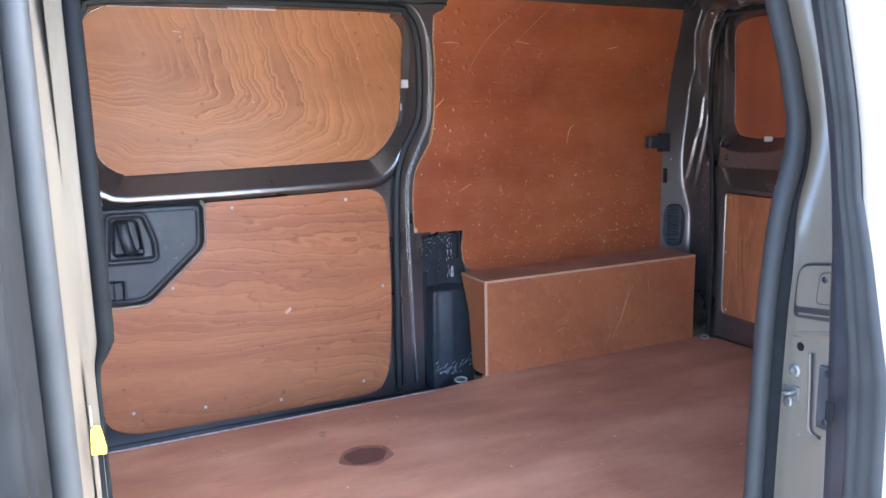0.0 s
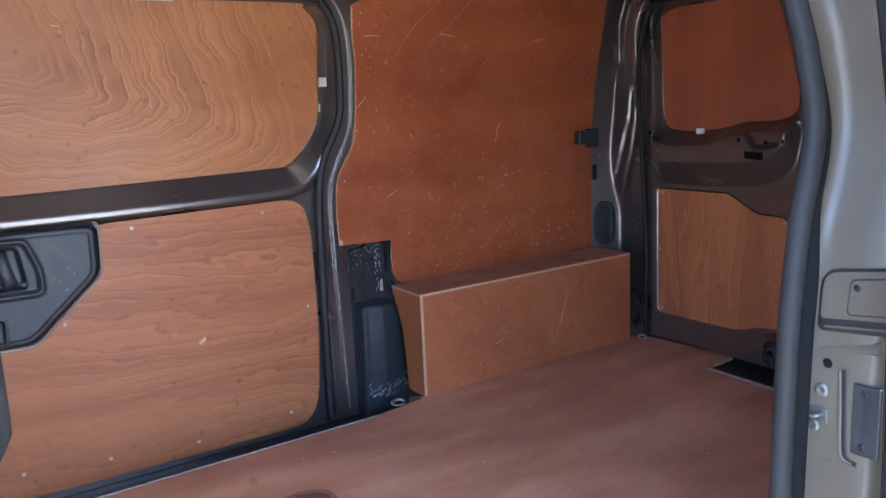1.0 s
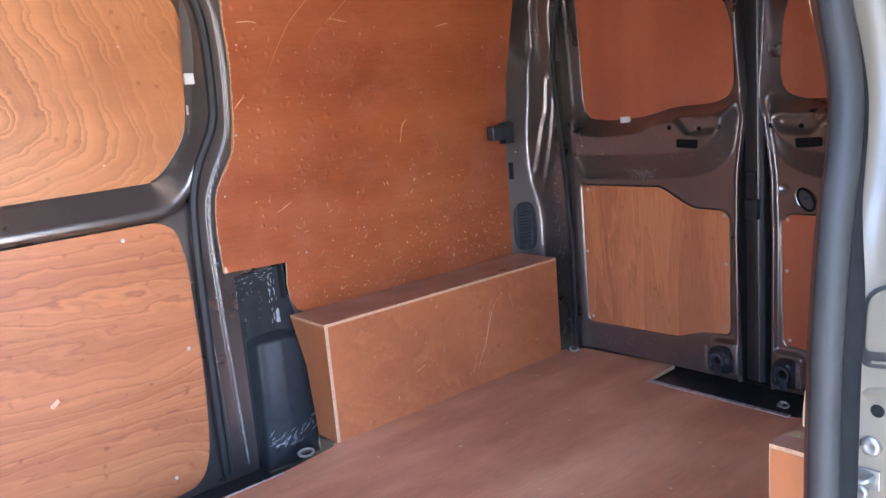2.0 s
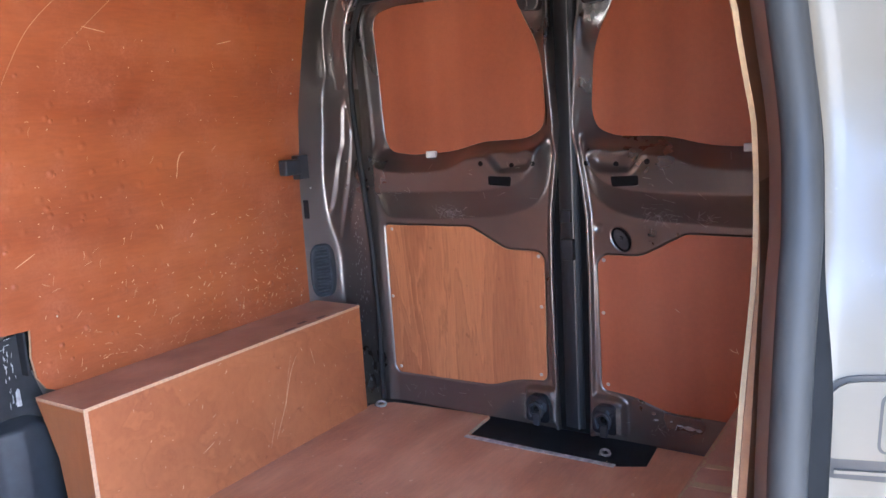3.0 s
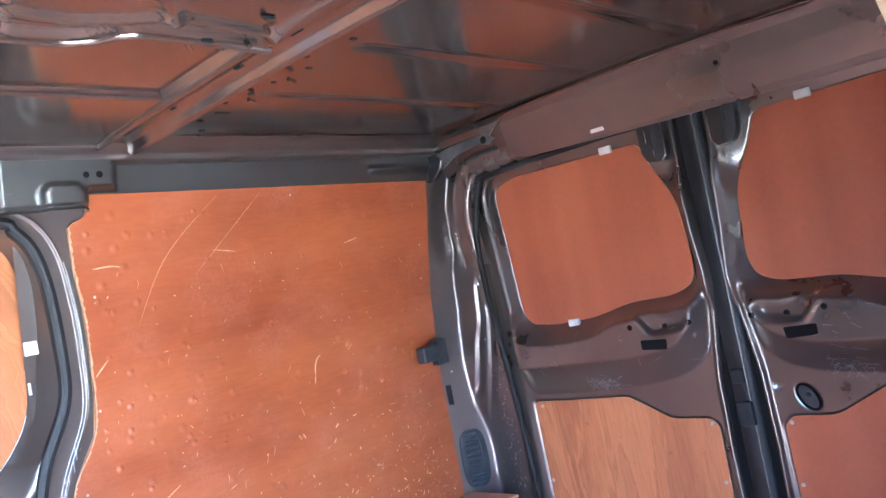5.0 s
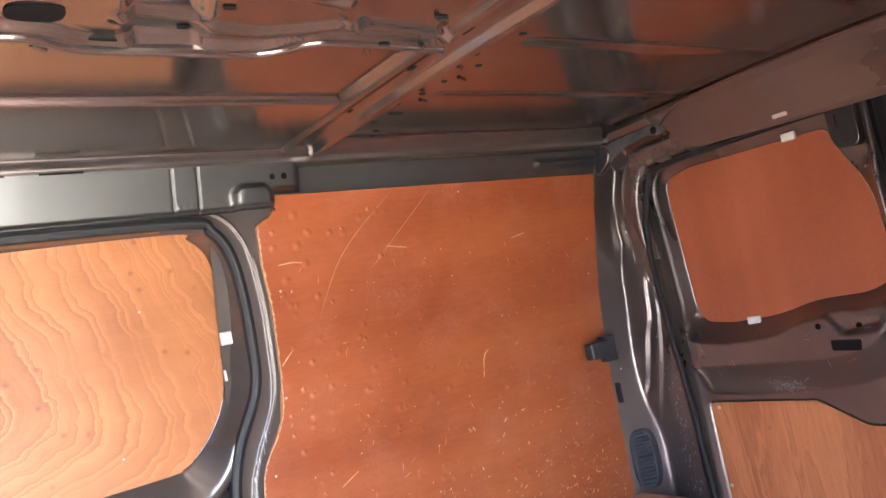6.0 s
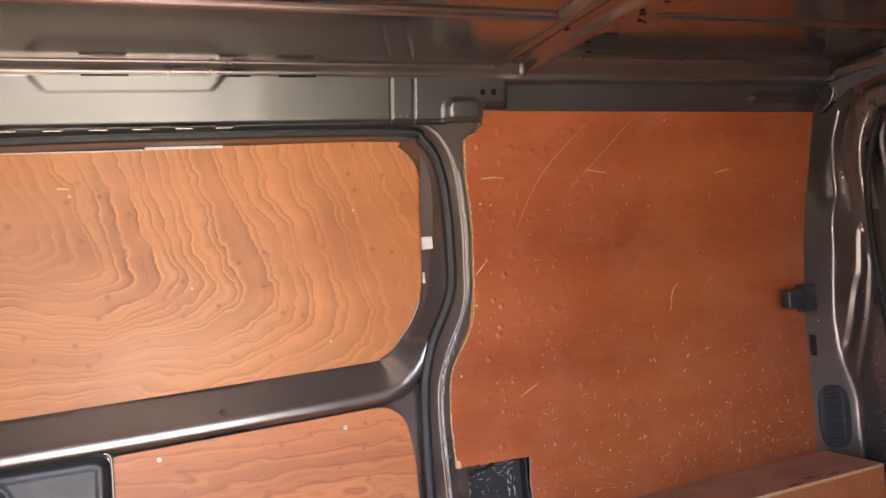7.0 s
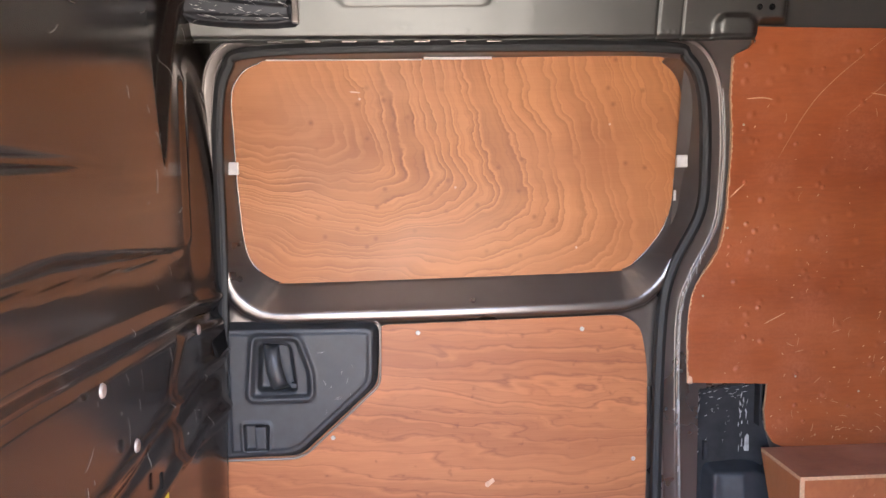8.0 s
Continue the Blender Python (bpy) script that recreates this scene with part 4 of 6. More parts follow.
# small round pimples pressed through the film
rng = random.Random(77)
V, F = [], []
for i in range(215):
    x = 0.90 + 1.02 * rng.random() ** 1.35
    z = rng.uniform(0.95, 1.86)
    if x < 1.03 and z < 1.12:
        continue
    r, h, n = rng.uniform(0.007, 0.014), rng.uniform(0.0012, 0.0030), 10
    k = len(V)
    for q in (0.0, 0.3, 0.55, 0.8, 1.0):
        rise = h * (math.cos(math.pi * q) + 1) / 2
        for j in range(n if q else 1):
            u, v = x + r * q * math.cos(2 * math.pi * j / n), z + r * q * math.sin(2 * math.pi * j / n)
            V.append((u, float(wall_y(v)) - 0.0002 - rise, v))
    F += [[k, k + 1 + j, k + 1 + (j + 1) % n] for j in range(n)]
    for q in range(3):
        s, e = k + 1 + q * n, k + 1 + (q + 1) * n
        F += [[s + j, e + j, e + (j + 1) % n, s + (j + 1) % n] for j in range(n)]
tagged(part("pimple_relief", mesh_of(V, F, M_SIDE), side_panel), kind="stuff")

# ---------------------------------------------------------------- boxed-in wheel arches
def arch_box(y_face, y_wall, x0, x1, label, top=0.928):
    s = 1 if y_wall > y_face else -1
    box = thing("wheel_arch_box", ((x0 + x1) / 2, (y_face + y_wall) / 2, FLOOR), label, "boxing", "wheel arch boxes")
    ya, yb = y_face, y_wall - s * 0.002
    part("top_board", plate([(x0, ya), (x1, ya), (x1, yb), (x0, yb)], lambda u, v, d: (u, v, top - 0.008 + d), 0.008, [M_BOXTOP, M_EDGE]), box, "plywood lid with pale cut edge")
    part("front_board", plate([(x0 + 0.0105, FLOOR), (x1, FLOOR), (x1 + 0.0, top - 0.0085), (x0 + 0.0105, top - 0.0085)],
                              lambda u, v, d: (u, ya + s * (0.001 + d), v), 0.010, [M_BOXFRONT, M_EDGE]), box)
    foot = y_face + s * 0.10
    mid = y_face + s * 0.125
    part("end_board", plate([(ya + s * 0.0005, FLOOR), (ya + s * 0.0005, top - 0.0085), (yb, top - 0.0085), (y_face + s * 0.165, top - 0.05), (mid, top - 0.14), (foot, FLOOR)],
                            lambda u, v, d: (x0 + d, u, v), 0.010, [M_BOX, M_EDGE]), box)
    part("corner_edge", block(x0 - 0.0008, x0 + 0.0080, min(ya, ya + s * 0.0009) - 0.0006, max(ya, ya + s * 0.0009), FLOOR + 0.001, top - 0.009, M_EDGE, 0), box, "pale cut edge of the end board")
    return box


far_box = arch_box(2.300, 2.487, 1.0, 1.962, "red-brown plywood box over the wheel arch, pale cut edges")
near_box = arch_box(1.060, 0.80, 1.055, 1.962, "plywood wheel arch box with pale stripes across its lid")
rng = random.Random(61)
box_marks = [([(1.556, 0.637), (1.598, 0.718), (1.633, 0.808), (1.662, 0.850)], 0.0011), ([(1.60, 0.70), (1.615, 0.78), (1.64, 0.86)], 0.0005), ([(1.53, 0.62), (1.56, 0.70)], 0.0005), ([(1.30, 0.70), (1.34, 0.716)], 0.0008), ([(1.72, 0.86), (1.735, 0.80)], 0.0006)]
for i in range(70):
    x, z = rng.uniform(1.03, 1.94), rng.uniform(0.60, 0.91)
    a, l = rng.gauss(0.8, 0.7), rng.choice((0.003, 0.004, 0.006, 0.012))
    box_marks.append(([(x, z), (x + l * 0.5 * math.cos(a), z + l * 0.5 * math.sin(a)), (x + l * math.cos(a + 0.1), z + l * math.sin(a + 0.1))], rng.uniform(0.0004, 0.0011)))
scratches("scratch_marks", box_marks, lambda u, v: (u, 2.3003, v), far_box, "pale scratches in the brown film")
fray = [([(x, 2.302 + rng.random() * 0.002), (x + 0.014, 2.303 + rng.random() * 0.005), (x + 0.026, 2.302 + rng.random() * 0.002)], rng.uniform(0.0006, 0.0020)) for x in np.linspace(1.40, 1.75, 22)]
scratches("frayed_edge", fray, lambda u, v: (u, v, 0.9285), far_box, "splintered pale edge of the lid", M_FRESH)
for i, (x, y, rx, ry, m) in enumerate(((1.66, 2.312, 0.030, 0.006, M_STAIN), (1.73, 2.33, 0.022, 0.008, M_STAIN), (1.80, 2.318, 0.020, 0.005, M_STAIN), (1.58, 2.306, 0.024, 0.003, M_EDGE), (1.70, 2.305, 0.030, 0.003, M_EDGE),
                                       (1.40, 2.306, 0.015, 0.003, M_EDGE), (1.86, 2.306, 0.018, 0.004, M_EDGE), (1.22, 2.306, 0.010, 0.002, M_EDGE))):
    part("worn_spot", plate(blotch(x, y, rx, ry, 11, 90 + i), lambda u, v, d: (u, max(v, 2.301), 0.9284 + d), 0.0004, m), far_box, "rubbed spot on the lid")
rng = random.Random(33)
# pale ragged-sided stripes laid across the near lid
for xa, xb, ya, yb in ((1.100, 1.122, 1.050, 0.90), (1.150, 1.172, 1.054, 1.02), (1.215, 1.235, 1.050, 0.90), (1.29, 1.305, 1.048, 0.90)):
    rag = [(xa + 0.02 * k / 6 + rng.gauss(0, 0.0014), ya + (yb - ya) * k / 6) for k in range(7)] + [(xb + 0.02 * k / 6 + rng.gauss(0, 0.0014), ya + (yb - ya) * k / 6) for k in range(6, -1, -1)]
    part("lid_stripe", plate(rag, lambda u, v, d: (u, v, 0.9284 + d), 0.0005, M_FRESH), near_box, "pale ragged stripe")
fray = [([(x, 1.0585 - rng.random() * 0.003), (x + 0.012, 1.057 - rng.random() * 0.006), (x + 0.022, 1.0585 - rng.random() * 0.003)], rng.uniform(0.0006, 0.0022)) for x in np.linspace(1.06, 1.55, 36)]
fray += [([(1.058 + rng.random() * 0.004, y), (1.060 + rng.random() * 0.012, y + 0.010), (1.058 + rng.random() * 0.004, y + 0.016)], rng.uniform(0.0005, 0.0014)) for y in np.linspace(0.92, 1.04, 12)]
scratches("frayed_edge", fray, lambda u, v: (u, v, 0.9285), near_box, "splintered pale edge of the lid", M_FRESH)

# ---------------------------------------------------------------- corner pillar beside the rear doors
pillar = thing("pillar_rear", (1.97, 2.4, FLOOR), "brown-grey pressed steel rear corner pillar with forked ridges", "pillar", kind="structure")
REAR = 2.045


def seal_rear(z):
    return np.interp(z, [0.5, 0.62, 0.9, 1.15, 1.52, 1.70, 1.76, 1.80, 1.84, 1.9], [2.268, 2.268, 2.262, 2.272, 2.305, 2.300, 2.285, 2.25, 2.17, 2.1])


RIDGE = smooth_line([(u, z, 0) for u, z in ((0.40, 1.95), (0.38, 1.85), (0.39, 1.796), (0.43, 1.748), (0.47, 1.665), (0.418, 1.60), (0.40, 1.50), (0.37, 1.41), (0.352, 1.31), (0.372, 1.20),
                                            (0.43, 1.125), (0.462, 1.06), (0.462, 0.92), (0.47, 0.5))], 8)
TONGUE_IN = [(0.876, 1.575), (0.81, 1.52), (0.75, 1.44), (0.645, 1.386), (0.52, 1.29), (0.374, 1.20)]
TONGUE_OUT = [(0.89, 1.57), (0.937, 1.48), (0.90, 1.418), (0.79, 1.318), (0.62, 1.205), (0.475, 1.115)]


def pillar_point(U, V, lift=0.0):
    """U runs from 0 at the lining to 1 at the rear door seal."""
    y0 = wall_y(V) + 0.004
    y1 = np.interp(V, [0.5, 1.1, 1.55, 1.72, 1.80, 1.86, 1.95], [2.285, 2.292, 2.322, 2.318, 2.300, 2.270, 2.235])
    x0, x1 = 1.936, 2.016
    dx, dy = x1 - x0, y1 - y0
    n = np.hypot(dx, dy)
    nx, ny = dy / n, -dx / n
    c = np.interp(V, [p.y for p in RIDGE[::-1]], [p.x for p in RIDGE[::-1]])
    tent = np.minimum(U / c, (1 - U) / (1 - c))
    h = -0.050 * (c / 0.34) ** 1.5 * (1.1 - np.sqrt((1 - tent) ** 2 + 0.010))
    s = U * 0.17
    for line, drop, w, back in ((TONGUE_IN, 0.011, 0.016, 0.030), (TONGUE_OUT, 0.008, 0.009, 0.030)):
        curve = smooth_line([(u, z, 0) for u, z in line[::-1]], 6)
        d = s - 0.17 * np.interp(V, [p.y for p in curve], [p.x for p in curve])
        h = h - drop * ease(d, -w / 2, w / 2) * (1 - ease(d, w / 2, back)) * ease(V, line[-1][1] - 0.01, line[-1][1] + 0.05) * ease(-V, -1.59, -1.54)
    h = h + lift
    return x0 + dx * U + nx * h, y0 + dy * U + ny * h, V


part("pillar_skin", pressed(np.linspace(0, 1, 90), steps(0.56, 1.95, 0.006), pillar_point, M_STEEL), pillar)
VENT = [(0.205 + 0.160 * math.copysign(abs(math.cos(a)) ** 0.62, math.cos(a)), 1.024 + 0.090 * math.copysign(abs(math.sin(a)) ** 0.62, math.sin(a))) for a in np.linspace(0, 2 * math.pi, 32, endpoint=False)]


def grille(U, V):
    d = sdf(U * 0.17, V, [(a * 0.17, b) for a, b in VENT])
    lift = 0.010 * ease(-d, -0.001, 0.006) - 0.008 * ease(d, 0, 0.003)
    slat = ease(-d, 0.007, 0.011) * (0.5 + 0.5 * np.cos(V * 2 * math.pi / 0.0115)) * ease(U, 0.12, 0.15) * ease(-U, -0.31, -0.28)
    return pillar_point(U, V, lift - 0.006 * slat)


part("vent_grille", pressed(np.linspace(0.03, 0.375, 40), steps(0.930, 1.118, 0.0018), grille, M_BLACK), pillar, "black slatted plastic air vent")
hook = lone("wall_bracket", block(1.828, 1.90, 2.432, 2.466, 1.352, 1.400, M_BLACK, 0.007, 3), "black plastic bracket clipped over the lining's edge", "bracket")
part("back_plate", block(1.89, 1.935, 2.438, 2.468, 1.335, 1.410, M_BLACK, 0.004), hook)
part("rubber_edge", block(1.934, 1.9405, 2.458, 2.476, 1.205, 1.265, M_GASKET, 0.002), pillar)
for u, z in ((0.60, 1.715), (0.62, 1.70), (0.80, 1.38), (0.15, 1.3)):
    x, y, z = (float(a) for a in pillar_point(np.array([u]), np.array([z]), 0.0005))
    screw((x, y, z), (-0.7, -0.7, 0), pillar, disc(0.003, 0.001, M_TAPE), "paint_dot", "white fleck of paint")


rng = random.Random(23)
V, F = [], []
for i in range(120):
    u, z = (rng.gauss(0.84, 0.05), rng.uniform(0.90, 1.30)) if i < 70 else (rng.uniform(0.50, 0.97), rng.uniform(0.62, 1.05))
    h, w = rng.uniform(0.0015, 0.007), rng.uniform(0.003, 0.010)
    k = len(V)
    for du, dz in ((-w, -h * 0.3), (0, -h), (w, h * 0.2), (0, h)):
        x, y, v = (float(a) for a in pillar_point(np.array([min(0.99, u + du)]), np.array([z + dz]), 0.0))
        V.append((x - 0.0010, y - 0.0008, v))
    F.append([k, k + 1, k + 2, k + 3])
tagged(part("paint_scuffs", mesh_of(V, F, M_SCUFF, False), pillar, "pale chips in the pillar's paint"), kind="stuff")

# Top corner bracket between side, roof and rear
part("corner_bracket", plate(rounded([(2.375, 1.905), (2.362, 1.953), (2.30, 1.963), (2.128, 1.969), (2.122, 1.944), (2.155, 1.934), (2.20, 1.944), (2.28, 1.932), (2.34, 1.905)], 0.008),
                             lambda u, v, d: (1.962 + d, u, v), 0.004, M_PRIMER), pillar, "grey primed steel corner bracket with a hole")
screw((1.9618, 2.168, 1.951), (-1, 0, 0), pillar, disc(0.011, 0.001, M_HOLE, 14, 0.9), "drilled_hole", "dark hole in the bracket")
cup = [(2.412, 1.885), (2.405, 1.945), (2.36, 1.955), (2.33, 1.936), (2.345, 1.905), (2.385, 1.878)]
part("corner_cup", plate(rounded(cup, 0.012), lambda u, v, d: (1.955 + d, u, v), 0.02, M_DULL), pillar, "dark folded corner pocket")
part("cup_rim", tube([(1.9545, u, v) for u, v in rounded(cup, 0.012)], 0.0026, M_ROOF, 8, (1, 0, 0), True), pillar, "bright folded rim of the pocket")

# ---------------------------------------------------------------- rear header
def roof_dome(y):
    return 0.013 * np.sin(np.clip((y - 0.98) / 1.34, 0, 1) * math.pi)


def rear_header(U, V):
    prof_x = np.interp(V, [0, 0.2, 0.45, 0.55, 1.0], [1.93, 1.955, 1.965, 2.0, 2.03])
    prof_z = np.interp(V, [0, 0.2, 0.45, 0.55, 1.0], [1.992, 1.985, 1.968, 1.915, 1.868])
    cap = ease(U, 1.47, 1.50) * ease(-U, -2.16, -2.13) * bead(V - 0.52, 0.28)
    return prof_x - 0.012 * cap, U, prof_z - 0.006 * cap + roof_dome(U) * (1 - ease(V, 0.0, 0.4))


rear_head = lone("wall_rear_header", pressed(steps(0.92, 2.40, 0.012), np.linspace(0, 1, 40), rear_header, M_STEEL), "brown-grey steel header above the rear doors", "wall", "structure")
part("header_cover", plate(rounded([(2.088, 1.984), (2.092, 1.895), (2.06, 1.872), (1.62, 1.856), (1.0, 1.850), (1.0, 1.984), (1.62, 1.992)], [0.006, 0.02, 0.02, 0.2, 0, 0, 0.2], 6),
                           lambda u, v, d: (float(np.interp(v, [1.85, 1.87, 1.95, 1.97, 1.992], [1.992, 1.980, 1.952, 1.944, 1.928])) + d, u, v + float(roof_dome(u) * ease(v, 1.93, 1.98))), 0.006, M_STEEL, cuts_u=np.linspace(1.05, 2.07, 24), cuts_v=(1.86, 1.868, 1.90, 1.93, 1.95, 1.96, 1.97, 1.98)), rear_head, "brown-grey steel cover strip with a rounded end")
part("seam_bead", tube(smooth_line([(1.952, 2.135, 1.957), (1.944, 2.10, 1.974), (1.930, 2.02, 1.996), (1.925, 1.70, 2.004), (1.927, 1.30, 2.001), (1.929, 1.0, 1.987)], 5), 0.0028, M_ROOF, 8), rear_head, "bright bead along the roof seam")
for y, z in ((1.70, 1.955), (1.475, 1.945)):
    screw((1.9535, y, z), (-1, 0, -0.2), rear_head, disc(0.006, 0.001, M_HOLE, 12, 0.9), "drilled_hole", "small dark hole")
part("header_tape", block(1.974, 1.980, 1.795, 1.833, 1.878, 1.890, M_TAPE, 0.002), rear_head, "white tape tag")

# ---------------------------------------------------------------- rear doors
LOW = rounded([(2.246, 1.173), (1.932, 1.176), (1.815, 1.113), (1.711, 1.112), (1.693, 1.090), (1.697, 0.742), (1.705, 0.728), (1.794, 0.720), (1.878, 0.690), (2.228, 0.685), (2.243, 0.702)],
              [0.012, 0.01, 0.02, 0.02, 0.01, 0.01, 0.01, 0.03, 0.03, 0.01, 0.01])
UP = rounded([(2.252, 1.820), (2.165, 1.838), (1.765, 1.834), (1.742, 1.770), (1.690, 1.670), (1.680, 1.500), (1.694, 1.452), (1.747, 1.430), (1.885, 1.426), (1.985, 1.399), (2.125, 1.392), (2.212, 1.402), (2.234, 1.446)],
             [0.04, 0.02, 0.02, 0.02, 0.06, 0.03, 0.03, 0.03, 0.04, 0.05, 0.02, 0.03, 0.02])
BAR = rounded([(2.36, 1.60), (1.668, 1.60), (1.676, 1.42), (1.692, 1.362), (1.720, 1.328), (1.766, 1.303), (1.86, 1.290), (2.06, 1.286), (2.36, 1.282)],
              [0, 0, 0.05, 0.03, 0.03, 0.05, 0.06, 0.05, 0])
SLOPE = rounded([(2.262, 1.60), (2.262, 1.232), (2.232, 1.196), (2.05, 1.196), (1.875, 1.205), (1.80, 1.213), (1.722, 1.238), (1.676, 1.285), (1.657, 1.40), (1.652, 1.60)], [0, 0.02, 0.02, 0.05, 0.05, 0.05, 0.05, 0.05, 0.05, 0])
POCKET = rounded([(1.846, 1.396), (1.72, 1.402), (1.684, 1.388), (1.70, 1.346), (1.76, 1.338), (1.802, 1.341)], [0.012, 0.02, 0.02, 0.02, 0.02, 0.010])


def door_edge(z):
    """The rolled edge where the two doors meet, bulging by the latch."""
    return np.interp(z, [0.55, 0.75, 1.05, 1.22, 1.29, 1.39, 1.47, 1.60, 1.80, 1.95], [1.658, 1.662, 1.664, 1.660, 1.652, 1.638, 1.635, 1.646, 1.653, 1.653])


def rear_skin(S, V):
    """S runs as on the door whose hinges are by the closed side."""
    up = sdf(S, V, UP)
    lowd = sdf(S, V, LOW)
    flat = REAR + 0.016
    bar = REAR - 0.044
    bd, sd = sdf(S, V, BAR), sdf(S, V, SLOPE)
    # under the bar: a plain slope from the bar's lower crease to the lower skin's crease
    q = np.clip(bd, 0, 1) / (np.clip(bd, 0, 1) + np.clip(-sd, 0, 1) + 1e-6)
    q = q * 0.86 + 0.14 * ease(q, 0.0, 1.0)
    below = np.where(bd <= 0, bar, np.where(sd >= 0, flat, bar + (flat - bar) * q))
    # the strip along the hinges eases from one plane to the other
    below = below + (REAR + 0.008 - below) * ease(S, 2.232, 2.276)
    # beside and above the window: the frame's own plane
    near = ease(-S, -1.86, -1.76)
    side = REAR + 0.017 - 0.024 * near * (1 - 0.8 * ease(V, 1.68, 1.77))
    x = below + (side - below) * ease(V, 1.375, 1.455)
    w = 0.040 + 0.010 * ease(-V, -1.46, -1.40) * ease(S, 1.90, 1.98)
    q = np.clip(up / w, 0, 1)
    rim = np.clip(S - door_edge(V) - 0.012, 0, 1)
    q = q + (np.clip(up, 0, 1) / (np.clip(up, 0, 1) + rim + 1e-6) - q) * near * ease(V, 1.40, 1.46)
    x = REAR + 0.031 + (x - REAR - 0.031) * q + 0.016 * ease(-up, -0.001, 0.006)
    x = x - 0.0035 * bead(up - w - 0.004, 0.0055) * ease(V, 1.36, 1.40) * (1 - near)
    x = x + 0.010 * ease(-lowd, -0.006, 0.004)
    # the rolled edge towards the middle and the hinge side
    edge = S - door_edge(V)
    x = x - 0.012 * bead(edge - 0.006, 0.007) * ease(-V, -1.90, -1.70) + 0.035 * ease(-edge, -0.002, 0.010)
    x = x - 0.003 * bead(S - 2.272 - 0.03 * ease(V, 1.2, 1.5), 0.010)
    p = sdf(S, V, POCKET)
    x = x + 0.020 * ease(-p, 0.0, 0.012 + 0.012 * ease(-S, -1.80, -1.74)) - 0.0025 * bead(p - 0.004, 0.006)
    # swelling at the foot for the lock
    x = x - 0.018 * ease(-sdf(S, V, rounded([(1.768, 0.60), (1.768, 0.700), (1.745, 0.712), (1.67, 0.712), (1.66, 0.60)], 0.012)), -0.004, 0.014)
    return x, S, V


def rear_door(name, flip, label, low_mat):
    def place(u, v, x):
        return (x, (3.225 - u) if flip else u, v)
    door = thing(name, (REAR, 1.95 if not flip else 1.28, 0.6), label, "door", kind="structure")
    side = -1 if flip else 1

    def skin(S, V):
        x, s, v = rear_skin(S, V)
        if flip:
            x = x + 0.006 * ease(-np.hypot(S - 1.759 + (V - 1.156) * 0.30, (V - 1.156) * 0.80), -0.028, -0.021)
            x = x + 0.005 * ease(-np.hypot(S - 1.697, V - 1.186), -0.013, -0.008)
        return x, (3.225 - s) if flip else s, v
    inner = part("inner_skin", pressed(steps(1.626, 2.318, 0.0042), steps(0.585, 1.885, 0.0042), skin, M_STEEL), door, "brown-grey pressed steel inner skin")
    part("upper_panel", plate(UP, lambda u, v, d: place(u, v, REAR + 0.0285 + d), 0.005, [M_REARUP, M_EDGE]), door, "red-brown plywood in the window opening")
    lowp = part("lower_panel", plate(LOW, lambda u, v, d: place(u, v, REAR + 0.0135 + d), 0.005, [low_mat, M_EDGE]), door, "screwed plywood panel with upright grain" if not flip else "screwed smooth red-brown plywood panel")
    for u, v in ((2.222, 1.160), (1.710, 1.098), (2.222, 0.705), (1.715, 0.745), (2.236, 0.94), (1.706, 0.95)):
        screw(place(u, v, REAR + 0.0132), (-1, 0, 0), lowp)
    for u, v in ((2.057, 1.393), (1.853, 1.838)):
        uu = 3.225 - (1.118 + 0.02) if flip and v < 1.5 else u
        uu = 3.225 - 1.343 if flip and v > 1.5 else uu
        x = REAR + 0.020
        me = block(x - 0.006, x + 0.004, place(uu, v, 0)[1] - 0.018, place(uu, v, 0)[1] + 0.018, v - 0.010, v + 0.010, M_TAPE, 0.003)
        part("tape_clip", me, door, "white tape clip on the window edge")
    # latch slot and small holes in the bar
    def skin_x(u, v):
        return float(rear_skin(np.array([u]), np.array([v]))[0][0])
    part("latch_slot", plate(rounded([(1.829, 1.333), (1.756, 1.331), (1.760, 1.304), (1.829, 1.308)], 0.005), lambda u, v, d: place(u, v, skin_x(u, v) - 0.0012 + d), 0.001, M_HOLE, cuts_u=(1.775, 1.795, 1.81), cuts_v=(1.315, 1.325)), inner, "black latch slot")
    for u, v, r in ((1.852, 1.368, 0.0075), (1.764, 1.360, 0.0075), (1.690, 1.366, 0.0075)):
        screw(place(u, v, skin_x(u, v) - 0.0008), (-1, 0, 0), inner, disc(r, 0.0012, M_HOLE, 14, 0.9), "drilled_hole", "small dark round hole")
    # lock at the foot, hinge-like catch at the head
    c = place(1.715, 0.655, 0)[1]
    pear = rounded([(c - 0.036, 0.612), (c - 0.038, 0.668), (c - 0.022, 0.694), (c + 0.022, 0.694), (c + 0.038, 0.668), (c + 0.036, 0.612)], 0.014)
    lock = part("lock_housing", plate(pear, lambda u, v, d: (REAR - 0.021 - 0.006 * float(ease(-math.hypot(u - c, v - 0.655), -0.03, -0.02)) + d, u, v), 0.018, M_DARK, cuts_u=np.linspace(c - 0.03, c + 0.03, 9), cuts_v=np.linspace(0.625, 0.685, 9)), door, "dark lock housing")
    screw((REAR - 0.0275, c, 0.655), (-1, 0, 0), lock, disc(0.010, 0.004, M_HOLE, 14, 0.9), "lock_socket")
    part("lock_claw", sweep(smooth_line([(REAR - 0.032, c + 0.018, 0.63), (REAR - 0.034, c + 0.022, 0.66), (REAR - 0.034, c, 0.675), (REAR - 0.034, c - 0.018, 0.66), (REAR - 0.032, c - 0.014, 0.635)], 5),
                            ring_profile(0.006, 8), (1, 0, 0), M_BLACK), lock)
